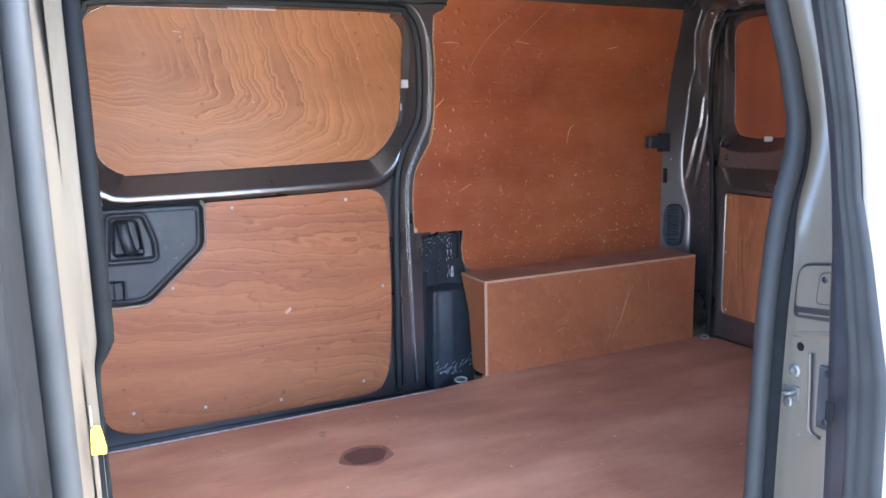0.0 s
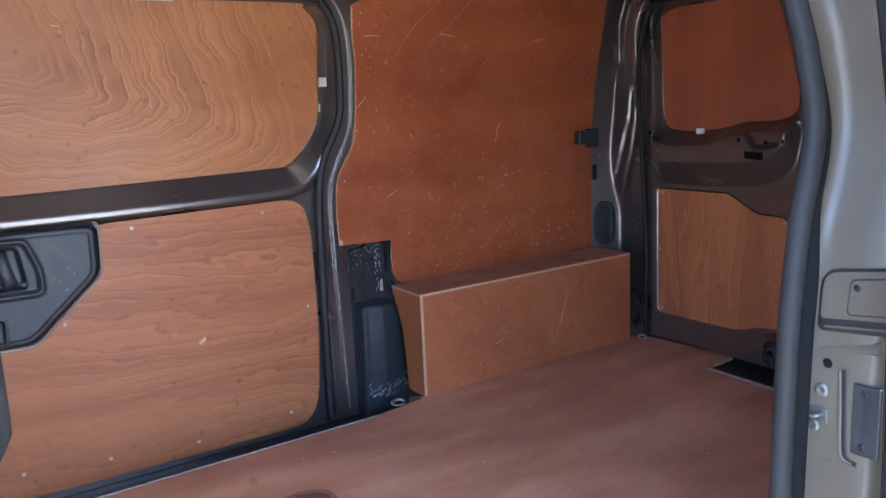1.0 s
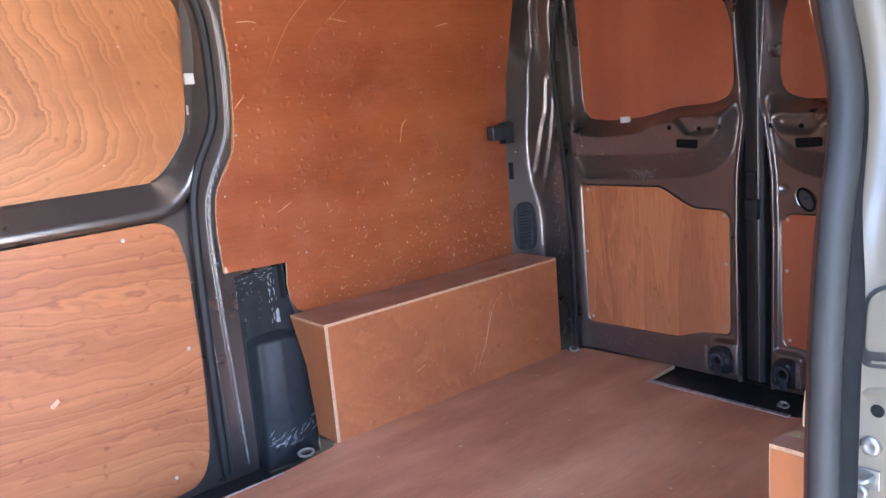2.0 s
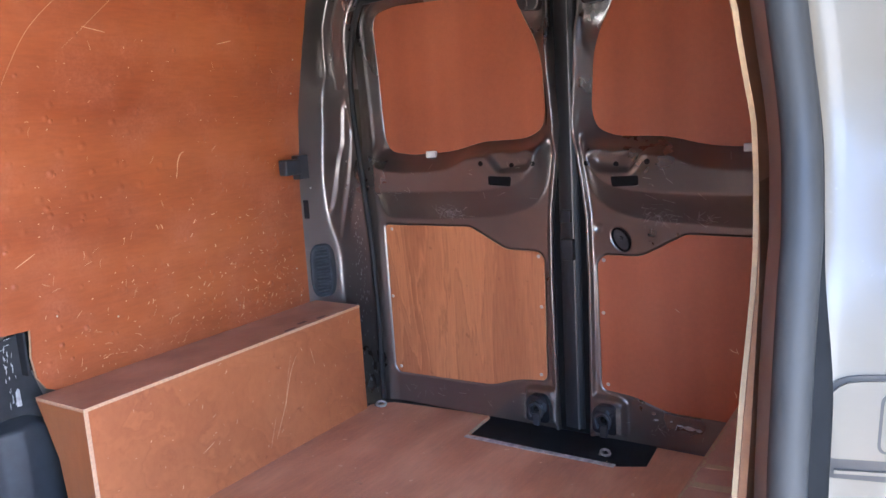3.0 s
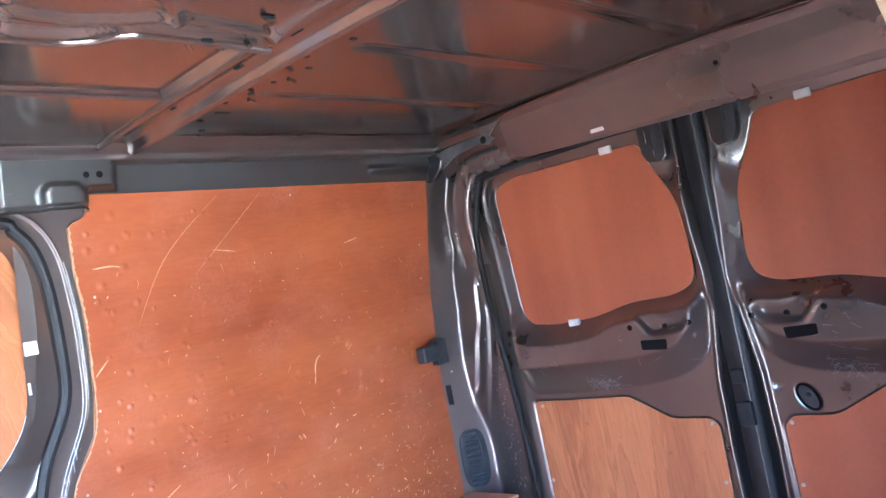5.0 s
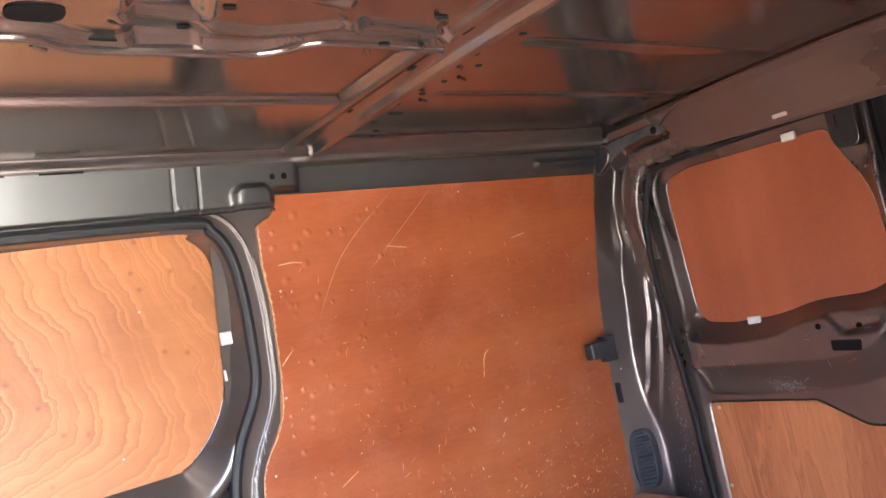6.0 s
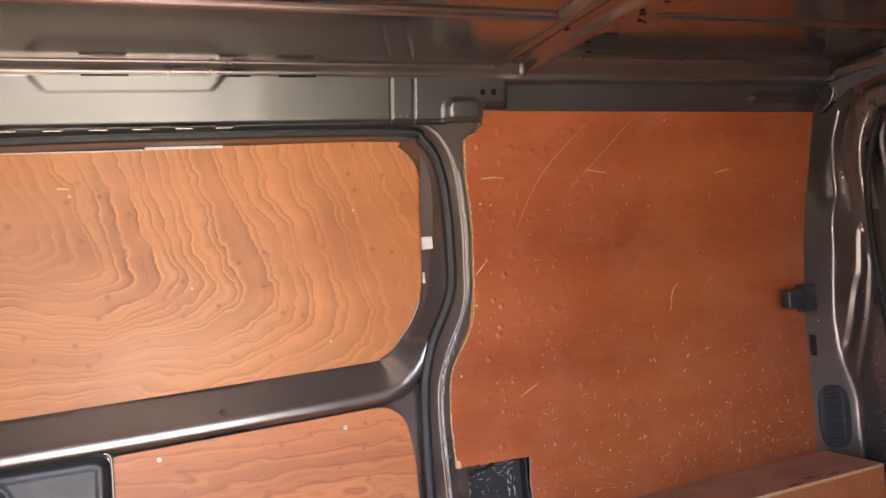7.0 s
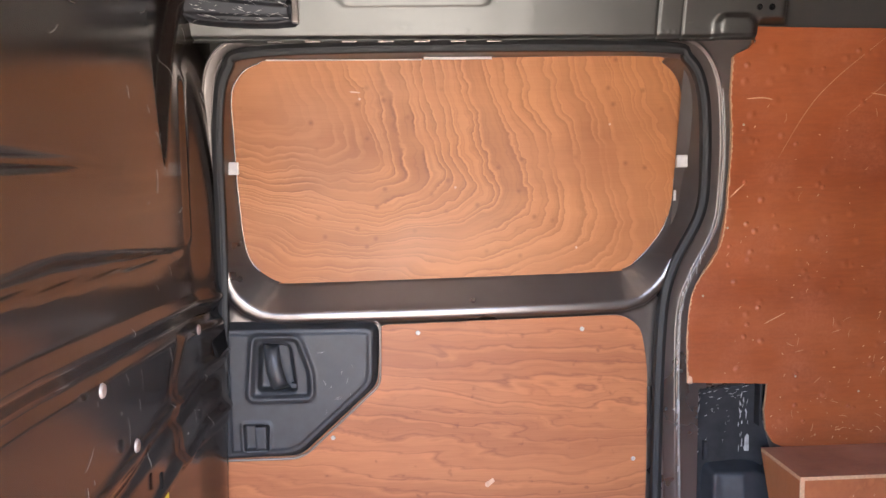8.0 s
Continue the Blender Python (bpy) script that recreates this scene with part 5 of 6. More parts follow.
    part("lock_plate", block(REAR - 0.026, REAR - 0.022, c + 0.042 * side - 0.007, c + 0.042 * side + 0.007, 0.618, 0.694, M_STRIKER, 0.001), lock, "worn steel plate beside the lock")
    part("lock_lever", block(REAR - 0.034, REAR - 0.022, c - 0.010, c + 0.010, 0.605, 0.640, M_BLACK, 0.003), lock)
    c = place(1.705, 0, 0)[1]
    hook = rounded([(1.738, 1.868), (1.736, 1.800), (1.722, 1.772), (1.680, 1.770), (1.671, 1.784), (1.671, 1.868)], [0.004, 0.010, 0.010, 0.012, 0.008, 0.004])
    catch = part("top_catch", plate(hook, lambda u, v, d: place(u, v, REAR - 0.012 - 0.006 * float(bead(u - 1.705, 0.02)) + d), 0.028, M_CATCH, cuts_u=(1.69, 1.70, 1.71, 1.72)), door, "dark steel top catch")
    part("catch_edge", tube([place(u, v, REAR - 0.013) for u, v in ((1.672, 1.862), (1.672, 1.80), (1.674, 1.782), (1.684, 1.772))], 0.0013, M_ROOF, 6, (1, 0, 0)), catch, "bright worn edge of the catch")
    for u, va, vb in ((1.715, 1.822, 1.852), (1.700, 1.782, 1.800)):
        part("catch_slot", block(REAR - 0.0195, REAR - 0.0165, place(u, 0, 0)[1] - 0.0012, place(u, 0, 0)[1] + 0.0012, va, vb, M_ROOF, 0.0006), catch, "narrow bright nick")
    if flip:
        g = place(1.759, 1.156, 0)[1]
        oval = [(g + 0.021 * math.cos(a) + 0.010 * math.sin(a), 1.156 + 0.030 * math.sin(a)) for a in np.linspace(0, 2 * math.pi, 24, endpoint=False)]
        part("rubber_grommet", tube([(REAR + 0.0145, u, v) for u, v in oval], 0.003, M_RUBBER, 8, (1, 0, 0), True), door, "black rubber grommet")
        part("grommet_plug", plate([(g + (u - g) * 0.97, 1.156 + (v - 1.156) * 0.97) for u, v in oval], lambda u, v, d: (REAR + 0.016 + d, u, v), 0.003, M_BLACK), door)
        screw((REAR + 0.0155, g, 1.160), (-1, 0, 0), door, disc(0.006, 0.003, M_DARK))
    if flip:
        for i, (y, v, a, b) in enumerate(((1.288, 0.653, 0.020, 0.006), (1.262, 0.651, 0.010, 0.004), (1.312, 0.656, 0.009, 0.003), (1.376, 0.662, 0.006, 0.003), (1.335, 0.664, 0.004, 0.002))):
            part("rubbed_paint", plate(blotch(3.225 - y, v, a, b, 11, 140 + i), lambda u, v, d: place(u, v, skin_x(u, v) - 0.0010 + d), 0.0006, M_SCUFF), inner, "pale patch rubbed through the paint")
        dashes = [([(2.040, 0.886), (2.050, 0.880), (2.060, 0.878)], 0.0012), ([(2.056, 0.890), (2.062, 0.874)], 0.0008), ([(2.052, 0.775), (2.058, 0.764), (2.057, 0.757)], 0.0013), ([(1.90, 0.98), (1.915, 0.97)], 0.0008)]
        scratches("scratch_marks", dashes, lambda u, v: place(u, v, REAR + 0.0131), lowp, "pale scratches in the brown film")
    sc = random.Random(5 if flip else 6)
    V, F = [], []
    for i in range(110):
        cu, cv = (sc.uniform(1.72, 2.25), sc.gauss(0.640, 0.012)) if i > 85 else (sc.gauss(1.985, 0.022), sc.gauss(1.217, 0.010)) if sc.random() < 0.75 else (sc.uniform(1.70, 2.2), sc.uniform(1.2, 1.38))
        if flip:
            cu = 3.225 - sc.gauss(1.36, 0.035) if sc.random() < 0.6 else cu
        a, l, w = sc.gauss(0.3, 0.8), sc.uniform(0.002, 0.016), sc.uniform(0.0002, 0.0006)
        k = len(V)
        for du, dv in ((-l, -w), (l, -w), (l, w), (-l, w)):
            u, v = cu + du * math.cos(a) - dv * math.sin(a), cv + du * math.sin(a) + dv * math.cos(a)
            V.append(place(u, v, float(rear_skin(np.array([u]), np.array([v]))[0][0]) - 0.0008))
        F.append([k, k + 1, k + 2, k + 3])
    tagged(part("scratch_marks", mesh_of(V, F, M_SCUFF, False), inner, "pale scratches in the paint"), kind="stuff")
    return door


rear_door("door_2", False, "closed rear door, brown-grey steel with two plywood panels", M_REAR)
rear_door("door_3", True, "closed rear door with plywood panels and a round grommet", M_REARUP)
gap = thing("door_gap_seal", (2.06, 1.61, 0.6), "black rubber joint between the two rear doors", "seal", kind="structure")
part("gap_back", block(2.062, 2.09, 1.555, 1.675, 0.585, 1.90, M_RUBBER, 0), gap)
part("rubber_lip", sweep([(2.056, 1.612, 0.60), (2.056, 1.612, 1.2), (2.056, 1.612, 1.885)], [(-0.030, 0.006), (-0.026, -0.002), (0.0, -0.005), (0.026, -0.002), (0.030, 0.006)], (1, 0, 0), M_GASKET), gap)
part("rubber_lip", tube([(2.050, 1.597, 0.60), (2.050, 1.597, 1.2), (2.050, 1.597, 1.885)], 0.003, M_STEEL, 8, (0, 1, 0)), gap)
part("striker", block(2.034, 2.056, 1.594, 1.632, 1.095, 1.155, M_DULL, 0.004), gap, "black striker block in the joint")
part("striker", block(2.036, 2.056, 1.600, 1.630, 1.20, 1.235, M_DULL, 0.004), gap)
sides = []
for z in np.linspace(0.60, 1.80, 24):
    sides.append((2.018, float(seal_rear(z)) + 0.006, float(z)))
arc = [(2.018, 2.262, 1.835), (2.018, 2.20, 1.858), (2.016, 1.9, 1.868), (2.016, 1.65, 1.870)]
full = [(p.x, p.y, p.z) for p in smooth_line(sides[::3] + arc, 5)]
# rounded frame that carries the pillar over into the header
crook = [(y, z) for x, y, z in full if z > 1.60 and y > 1.98]
V, F = [], []
for i, (y, z) in enumerate(crook):
    a, b = crook[max(0, i - 1)], crook[min(len(crook) - 1, i + 1)]
    ny, nz = b[1] - a[1], a[0] - b[0]
    k = math.hypot(ny, nz) * (1 if ny * (y - 1.9) + nz * (z - 1.4) > 0 else -1)
    ny, nz = ny / k, nz / k
    rise = float(ease(z, 1.60, 1.80))
    for o, x in ((0.004, 2.030), (0.008, 2.016), (0.013, 2.003), (0.020, 1.995), (0.026, 1.997), (0.036, 1.996), (0.050, 1.990), (0.062, 1.988), (0.070, 2.002)):
        V.append((x + 0.03 * (1 - rise) - 0.006 * rise, y + ny * o, z + nz * o))
    if i:
        F += [[(i - 1) * 9 + j, i * 9 + j, i * 9 + j + 1, (i - 1) * 9 + j + 1] for j in range(8)]
part("corner_frame", mesh_of(V, F, M_STEEL), pillar, "rounded steel frame turning from pillar to header")
rear_seal = lone("door_seal", sweep(full, ring_profile(0.009, 10), (1, 0, 0), M_SEAL), "black rubber seal round the rear door opening", "seal", "structure")
near_half = lone("door_seal", sweep([(x, 3.225 - y, z) for x, y, z in full], ring_profile(0.009, 10), (1, 0, 0), M_SEAL), "black rubber seal round the rear door opening", "seal", "structure")
lone("wall_rear", block(2.13, 2.17, 0.8, 2.5, 0.4, 2.02, M_BODY, 0), "outer skin of the rear doors", "wall", "structure")

# tie-down rings
def ring(x, y, z, r, label):
    t = thing("tie_down_ring", (x, y, z), label, "ring", "tie-down rings")
    part("ring_loop", tube([(x + r * math.cos(a), y + r * 0.7 * math.sin(a), z + 0.006 + 0.004 * math.sin(a)) for a in np.linspace(0, 2 * math.pi, 20, endpoint=False)], 0.004, M_ZINC, 8, (0, 0, 1), True), t)
    part("ring_base", block(x - r * 0.9, x + r * 0.9, y + r * 0.4, y + r * 0.9, z, z + 0.008, M_STRIKER, 0.002), t)


ring(0.93, 2.36, 0.554, 0.022, "zinc tie-down ring in the floor corner by the arch")
ring(2.0, 2.272, FLOOR + 0.001, 0.018, "zinc tie-down ring at the foot of the pillar")
ring(2.0, 1.50, 0.563, 0.016, "dark tie-down ring in the rear sill")

# ---------------------------------------------------------------- ceiling
def roof_skin(U, V):
    z = 1.996 + 0.012 * np.sin(np.clip((V - 0.98) / (2.32 - 0.98), 0, 1) * math.pi)
    z = z - 0.012 * (ease(V, 2.027, 2.040) + ease(-V, -1.273, -1.260)) * ease(-U, -0.95, -0.92)
    for y in (2.02, 1.75, 1.48, 1.21):
        z = z + 0.006 * bead(V - y, 0.012) * ease(U, 1.10, 1.16) * ease(-U, -1.88, -1.82)
    return U, V, z


ceiling = lone("ceiling", pressed(steps(-0.32, 2.05, 0.010), np.unique(np.concatenate([steps(0.96, 2.34, 0.008), steps(2.024, 2.044, 0.002), steps(1.256, 1.276, 0.002)])), roof_skin, M_ROOF), "glossy brown-grey steel roof panel with pressed swages", "ceiling", "structure")
part("roof_outside", pressed(steps(-0.36, 2.2, 0.3), steps(0.85, 2.45, 0.1), lambda U, V: (U, V, 2.035 - 0.02 * ((V - MID) / 0.8) ** 2), M_BODY), ceiling)
# Cross bow of the roof
BOW = [(0.075, 0.022), (0.068, 0.015), (0.054, 0.013), (0.048, 0.006), (0.043, -0.004), (0.037, -0.008), (0.030, -0.008), (0.024, -0.003), (0.018, 0.006), (0.010, 0.012), (-0.014, 0.013), (-0.028, 0.010), (-0.036, 0.003), (-0.042, 0.001), (-0.048, 0.004), (-0.055, 0.012), (-0.068, 0.022)]
bow_way = [(0.970, y, 1.976 + 0.012 * math.sin(max(0, min(1, (y - 0.98) / 1.34)) * math.pi)) for y in np.linspace(2.335, 0.965, 40)]
bow = lone("roof_bow", sweep(bow_way, [(-o, u) for o, u in BOW], (0, 0, 1), M_ROOF), "glossy brown-grey steel cross bow under the roof", "roof bow", "structure")
for x, y, a, b in ((1.105, 2.10, 0.016, 0.004), (1.128, 2.215, 0.006, 0.004), (1.095, 1.985, 0.006, 0.004), (1.10, 1.92, 0.005, 0.003), (0.988, 1.86, 0.004, 0.010), (0.99, 2.08, 0.003, 0.008), (1.118, 1.84, 0.006, 0.004), (0.985, 1.70, 0.004, 0.014), (1.10, 1.70, 0.006, 0.004)):
    x, top = x - 0.03, 1.987 + 0.012 * math.sin((y - 0.98) / 1.34 * math.pi)
    part("slot", block(x - a, x + a, y - b, y + b, top - 0.0035, top, M_HOLE, 0.001), bow, "dark slot in the bow")
for x, y in ((1.125, 1.90), (0.90, 1.78), (1.12, 2.02)):
    x, top = x - 0.03, 1.984 + 0.012 * math.sin((y - 0.98) / 1.34 * math.pi)
    part("weld_tab", sweep([(x - 0.012, y - 0.006, top), (x + 0.012, y + 0.008, top)], ring_profile(0.004, 8), (0, 0, 1), M_ROOF), bow)

# Pressed reinforcement panel with holes ahead of the bow
EDGE_LINE = smooth_line([(x, y, 0) for x, y in ((-0.30, 1.79), (0.0, 1.79), (0.184, 1.789), (0.26, 1.782), (0.30, 1.757), (0.36, 1.754), (0.42, 1.780), (0.53, 1.78), (0.625, 1.78), (0.668, 1.764),
                                                (0.716, 1.729), (0.84, 1.732), (0.925, 1.741))], 8)
EDGE_LINE = [(p.x, p.y) for p in EDGE_LINE]
PANEL = EDGE_LINE + [(0.905, 1.0), (-0.30, 1.0)]


def reinforcement(U, V):
    d = sdf(U, V, PANEL)
    z = 2.012 - 0.036 * ease(-d, -0.010, 0.006) + 0.012 * ease(-d, 0.016, 0.034)
    for line, w, h in (([(0.45, 1.70), (0.62, 1.718), (0.68, 1.70), (0.74, 1.672), (0.90, 1.69)], 0.010, -0.010), ([(0.08, 1.70), (0.30, 1.70)], 0.012, -0.012),
                       ([(0.74, 1.672), (0.70, 1.62), (0.60, 1.60), (0.45, 1.60)], 0.010, -0.009), ([(0.0, 1.42), (0.5, 1.42), (0.6, 1.36), (0.88, 1.36)], 0.012, -0.010)):
        z = z + h * bead(line_d(U, V, line), w)
    for poly, dep in ((rounded([(0.47, 1.775), (0.57, 1.775), (0.52, 1.60), (0.43, 1.60)], 0.02), 0.012), (rounded([(0.62, 1.62), (0.70, 1.62), (0.64, 1.5), (0.54, 1.5)], 0.02), 0.01)):
        z = z + dep * ease(-sdf(U, V, poly), -0.004, 0.014)
    return U, V, z


LIP = [(x, y - 0.006, 1.9785) for x, y in EDGE_LINE]
roof_panel = lone("roof_brace", pressed(steps(-0.31, 0.915, 0.006), steps(1.0, 1.83, 0.006), reinforcement, M_ROOF), "glossy steel roof brace with wavy lip, slots and holes", "roof brace", "structure")
part("rolled_lip", tube(LIP, 0.008, M_ROOF, 10), roof_panel, "bright wavy rolled lip")
for cx, cy, rx, ry in ((0.36, 1.70, 0.030, 0.022), (0.385, 1.62, 0.022, 0.008), (0.44, 1.755, 0.016, 0.004), (0.56, 1.655, 0.008, 0.005), (0.535, 1.745, 0.008, 0.005), (0.81, 1.715, 0.009, 0.004),
                       (0.70, 1.735, 0.007, 0.004), (0.60, 1.56, 0.008, 0.005), (0.30, 1.655, 0.010, 0.006), (0.20, 1.72, 0.03, 0.02), (0.86, 1.64, 0.012, 0.004), (0.1, 1.62, 0.02, 0.008)):
    out = [(cx + rx * math.copysign(abs(math.cos(a)) ** 0.7, math.cos(a)), cy + ry * math.copysign(abs(math.sin(a)) ** 0.7, math.sin(a))) for a in np.linspace(0, 2 * math.pi, 18, endpoint=False)]
    zz = float(reinforcement(np.array([cx]), np.array([cy]))[2][0])
    part("pressed_hole", plate(out, lambda u, v, d: (u, v, zz - 0.0015 - d), 0.0008, M_HOLE), roof_panel, "dark hole")
for cx, cy, a in ((0.314, 1.768, 2.4), (0.372, 1.770, 0.8), (0.80, 1.748, 0.9), (0.88, 1.72, 0.8), (0.87, 1.66, 0.8)):
    part("weld_tab", sweep([(cx - 0.012 * math.cos(a), cy - 0.012 * math.sin(a), 1.977), (cx + 0.012 * math.cos(a), cy + 0.012 * math.sin(a), 1.977)], ring_profile(0.004, 8), (0, 0, 1), M_ROOF), roof_panel)

# ---------------------------------------------------------------- bulkhead
def bulk_skin(U, V):
    x = -0.282 + 0.0 * U
    for outline, depth in (([(2.06, 2.0), (2.36, 2.0), (2.235, 1.80), (2.19, 1.66), (2.172, 1.622), (2.155, 1.66), (2.125, 1.80), (2.11, 1.90)], 0.022),
                           ([(1.0, 1.648), (1.57, 1.634), (1.75, 1.627), (1.934, 1.616), (1.75, 1.611), (1.57, 1.610), (1.0, 1.612)], 0.013),
                           ([(1.0, 1.512), (1.55, 1.492), (1.70, 1.499), (1.95, 1.482), (2.298, 1.449), (1.98, 1.451), (1.66, 1.465), (1.55, 1.472), (1.0, 1.476)], 0.016)):
        x = x - depth * ease(-sdf(U, V, outline), -0.004, 0.011)
    for line, w, h in (([(1.0, 1.385), (1.6, 1.375), (2.44, 1.335)], 0.012, 0.012), ([(1.0, 1.35), (1.6, 1.34), (2.44, 1.30)], 0.012, -0.012),
                       ([(1.0, 1.13), (1.9, 1.165), (2.44, 1.215)], 0.008, 0.012), ([(1.0, 1.09), (1.9, 1.125), (2.44, 1.175)], 0.010, -0.010), ([(1.0, 1.02), (1.9, 1.04), (2.44, 1.09)], 0.012, 0.012),
                       ([(1.0, 0.85), (2.4, 0.85)], 0.02, 0.014), ([(2.30, 1.48), (2.30, 1.78)], 0.014, 0.006)):
        x = x + h * bead(line_d(U, V, line), w)
    flat = sdf(U, V, rounded([(2.16, 1.04), (2.12, 1.22), (2.20, 1.30), (2.46, 1.30), (2.46, 1.04)], 0.03))
    x = x + 0.010 * ease(-flat, -0.002, 0.015)
    x = x + 0.024 * ease(U, 2.30, 2.435) + 0.02 * ease(V, 1.93, 1.97)
    return x, U, V


bulkhead = thing("wall_bulkhead", (-0.29, 1.65, FLOOR), "dark glossy steel bulkhead with tapering pressed swages", "wall", kind="structure")
part("bulkhead_skin", pressed(steps(0.93, 2.46, 0.007), steps(0.50, 2.0, 0.007), bulk_skin, M_BULK), bulkhead)
part("bulkhead_back", block(-0.36, -0.32, 0.86, 2.5, 0.4, 2.02, M_DARK, 0), bulkhead)
for y, z in ((1.775, 1.312), (1.90, 1.19), (2.30, 1.288)):
    screw((-0.270, y, z), (1, 0, 0), bulkhead, SCREW_BIG, "bolt", "bright zinc bolt head")
screw((-0.268, 2.39, 1.166), (1, 0, 0), bulkhead, disc(0.008, 0.004, M_ZINC), "bolt", "bright zinc bolt head")
part("slot", plate(rounded([(2.365, 1.250), (2.435, 1.262), (2.435, 1.222), (2.368, 1.212)], 0.004), lambda u, v, d: (float(bulk_skin(np.array([u]), np.array([v]))[0][0]) + 0.0006 + d, u, v), 0.0012, M_HOLE), bulkhead, "black slot")
part("yellow_label", block(-0.272, -0.270, 1.99, 2.05, 0.98, 1.052, M_YELLOW, 0), bulkhead, "bright yellow label")
for y, z in ((2.02, 1.085), (2.17, 1.07)):
    part("slot", block(-0.274, -0.271, y - 0.006, y + 0.006, z - 0.014, z + 0.014, M_HOLE, 0), bulkhead)

rng = random.Random(33)
rub = []
for i in range(40):
    y, z = rng.uniform(1.7, 2.42), rng.uniform(1.0, 1.9)
    l, t = rng.uniform(0.006, 0.05), rng.gauss(1.5, 0.6)
    rub.append(([(y, z), (y + l * 0.5 * math.cos(t), z + l * 0.5 * math.sin(t)), (y + l * math.cos(t + 0.15), z + l * math.sin(t + 0.15))], rng.uniform(0.0002, 0.0007)))
scratches("scratch_marks", rub, lambda u, v: (float(bulk_skin(np.array([u]), np.array([v]))[0][0]) + 0.0012, u, v), bulkhead, "fine pale scratches in the paint", M_SCUFF)

# ---------------------------------------------------------------- the open side, nearest the walk
OPEN_Z = [0.5, 1.2, 1.4, 1.48, 1.6, 1.7, 1.86, 2.0]
OPEN_Y = [0.842, 0.840, 0.836, 0.841, 0.854, 0.875, 0.92, 0.95]


def open_y(z):
    return float(np.interp(z, OPEN_Z, OPEN_Y))


wall_open = thing("wall_open_side", (0.75, 0.85, FLOOR), "champagne painted body side round the open doorway", "wall", kind="structure")


def jamb_lean(x, z):
    """The rear side of this doorway leans forwards towards its head."""
    return float(np.interp(z, [1.30, 1.43, 1.55, 1.65, 1.9], [0, -0.010, -0.035, -0.045, -0.05])) * float(ease(x, 0.3, 0.7))


FRONT = -0.311
jamb_path = [(x + jamb_lean(x, z) if x > -0.1 else x + (FRONT - min(x, -0.205)) * min(1, (-0.1 - x) / 0.1), open_y(z), z) for x, z in SEAL_XZ]
seal_way = [(x + 0.010 * float(ease(x, 0.3, 0.7)) * float(ease(-z, -1.5, -1.3)), y, z) for x, y, z in jamb_path]
return_way = [(x + 0.018 * float(ease(x, 0.3, 0.7)) * float(ease(-z, -1.6, -1.4)), y, z) for x, y, z in jamb_path]
rear_way = [q for q in jamb_path if q[0] > 0.5]


# profile of the dark band, wider low down where the gap's shade is broader
def shade_profile(s):
    z = rear_way[int(round(s * (len(rear_way) - 1)))][2]
    w = 0.012 + 0.016 * float(ease(-z, -1.42, -1.25))
    return [(0.010, 0.010), (-0.0005, 0.008), (-0.0012, -0.004), (-0.0012, -w), (0.006, -w - 0.003)]


# shut face of the doorway and the outer body skin round it; out is away from the opening
jamb = [(0.000, 0.012), (0.003, 0.004), (0.020, -0.002), (0.042, -0.008), (0.050, -0.018), (0.052, -0.03), (0.052, -0.06), (0.052, -0.100), (0.060, -0.115), (0.085, -0.12), (0.30, -0.115)]
part("door_jamb", sweep([q for q in jamb_path if q[0] > -0.2], jamb, (0, 1, 0), M_BODY), wall_open, "champagne painted shut face of the doorway")
# black band added for the shadow gap between seal and jamb
part("seal_shade_band", sweep([q for q in return_way if q[0] > 0.5], shade_profile, (0, 1, 0), M_RUBBER), wall_open, "black band beside the bulb seal, standing in for its shadow gap")
part("pillar_flap", sweep([(FRONT - 0.014, y, z) for x, y, z in jamb_path if x < -0.2 and z < 1.80], [(0.0, 0.012), (-0.001, -0.03), (0.006, -0.085), (0.012, -0.10), (0.06, -0.105)], (0, 1, 0), M_RUBBER), wall_open, "matt black flap on the front pillar")
part("inner_return", sweep(return_way, [(-0.002, 0.012), (0.01, 0.03), (0.05, 0.03), (0.06, 0.01)], (0, 1, 0), M_STEEL), wall_open)
part("inner_skin", pressed(steps(0.80, 2.05, 0.1), steps(0.5, 2.0, 0.05), lambda U, V: (U, np.interp(V, OPEN_Z, OPEN_Y) + 0.008 + 0 * U, V), M_STEEL), wall_open)
part("roof_rail", roof_rail(True), wall_open)
part("header_panel", pressed(steps(-0.30, 2.0, 0.1), steps(1.85, 1.97, 0.02), lambda U, V: (U, np.interp(V, OPEN_Z, OPEN_Y) + 0.02 + 0 * U, V), M_STEEL), wall_open)
big = [(o, u) for o, u in ring_profile(0.0165, 16, 1.0, 0.0)]
lone("door_seal", sweep(seal_way, big, (0, 1, 0), M_SEAL), "thick grey rubber bulb seal round the open doorway", "seal", "structure")


def near_y(z):
    return float(np.interp(z, [0.9, 1.40, 1.5, 1.6, 1.65, 1.88], [0.907, 0.907, 0.905, 0.911, 0.920, 0.955]))


near_edge = [(1.010, 1.072), (0.850, 1.068), (0.841, 1.076), (0.842, 1.10), (0.853, 1.14), (0.866, 1.18), (0.880, 1.22), (0.894, 1.25), (0.908, 1.28), (0.925, 1.32), (0.935, 1.36), (0.936, 1.40),
             (0.929, 1.445), (0.910, 1.496), (0.883, 1.542), (0.855, 1.60), (0.844, 1.68), (0.829, 1.76), (0.823, 1.838), (0.832, 1.846), (0.855, 1.856), (0.863, 1.868)]
near_curve = [(p.x, p.y) for p in smooth_line([(u, v, 0) for u, v in near_edge[2:18]], 4)]
near_out = [(0.875, 1.900), (1.940, 1.886), (1.936, 0.935), (1.015, 0.935)] + near_edge[:2] + near_curve + near_edge[18:]
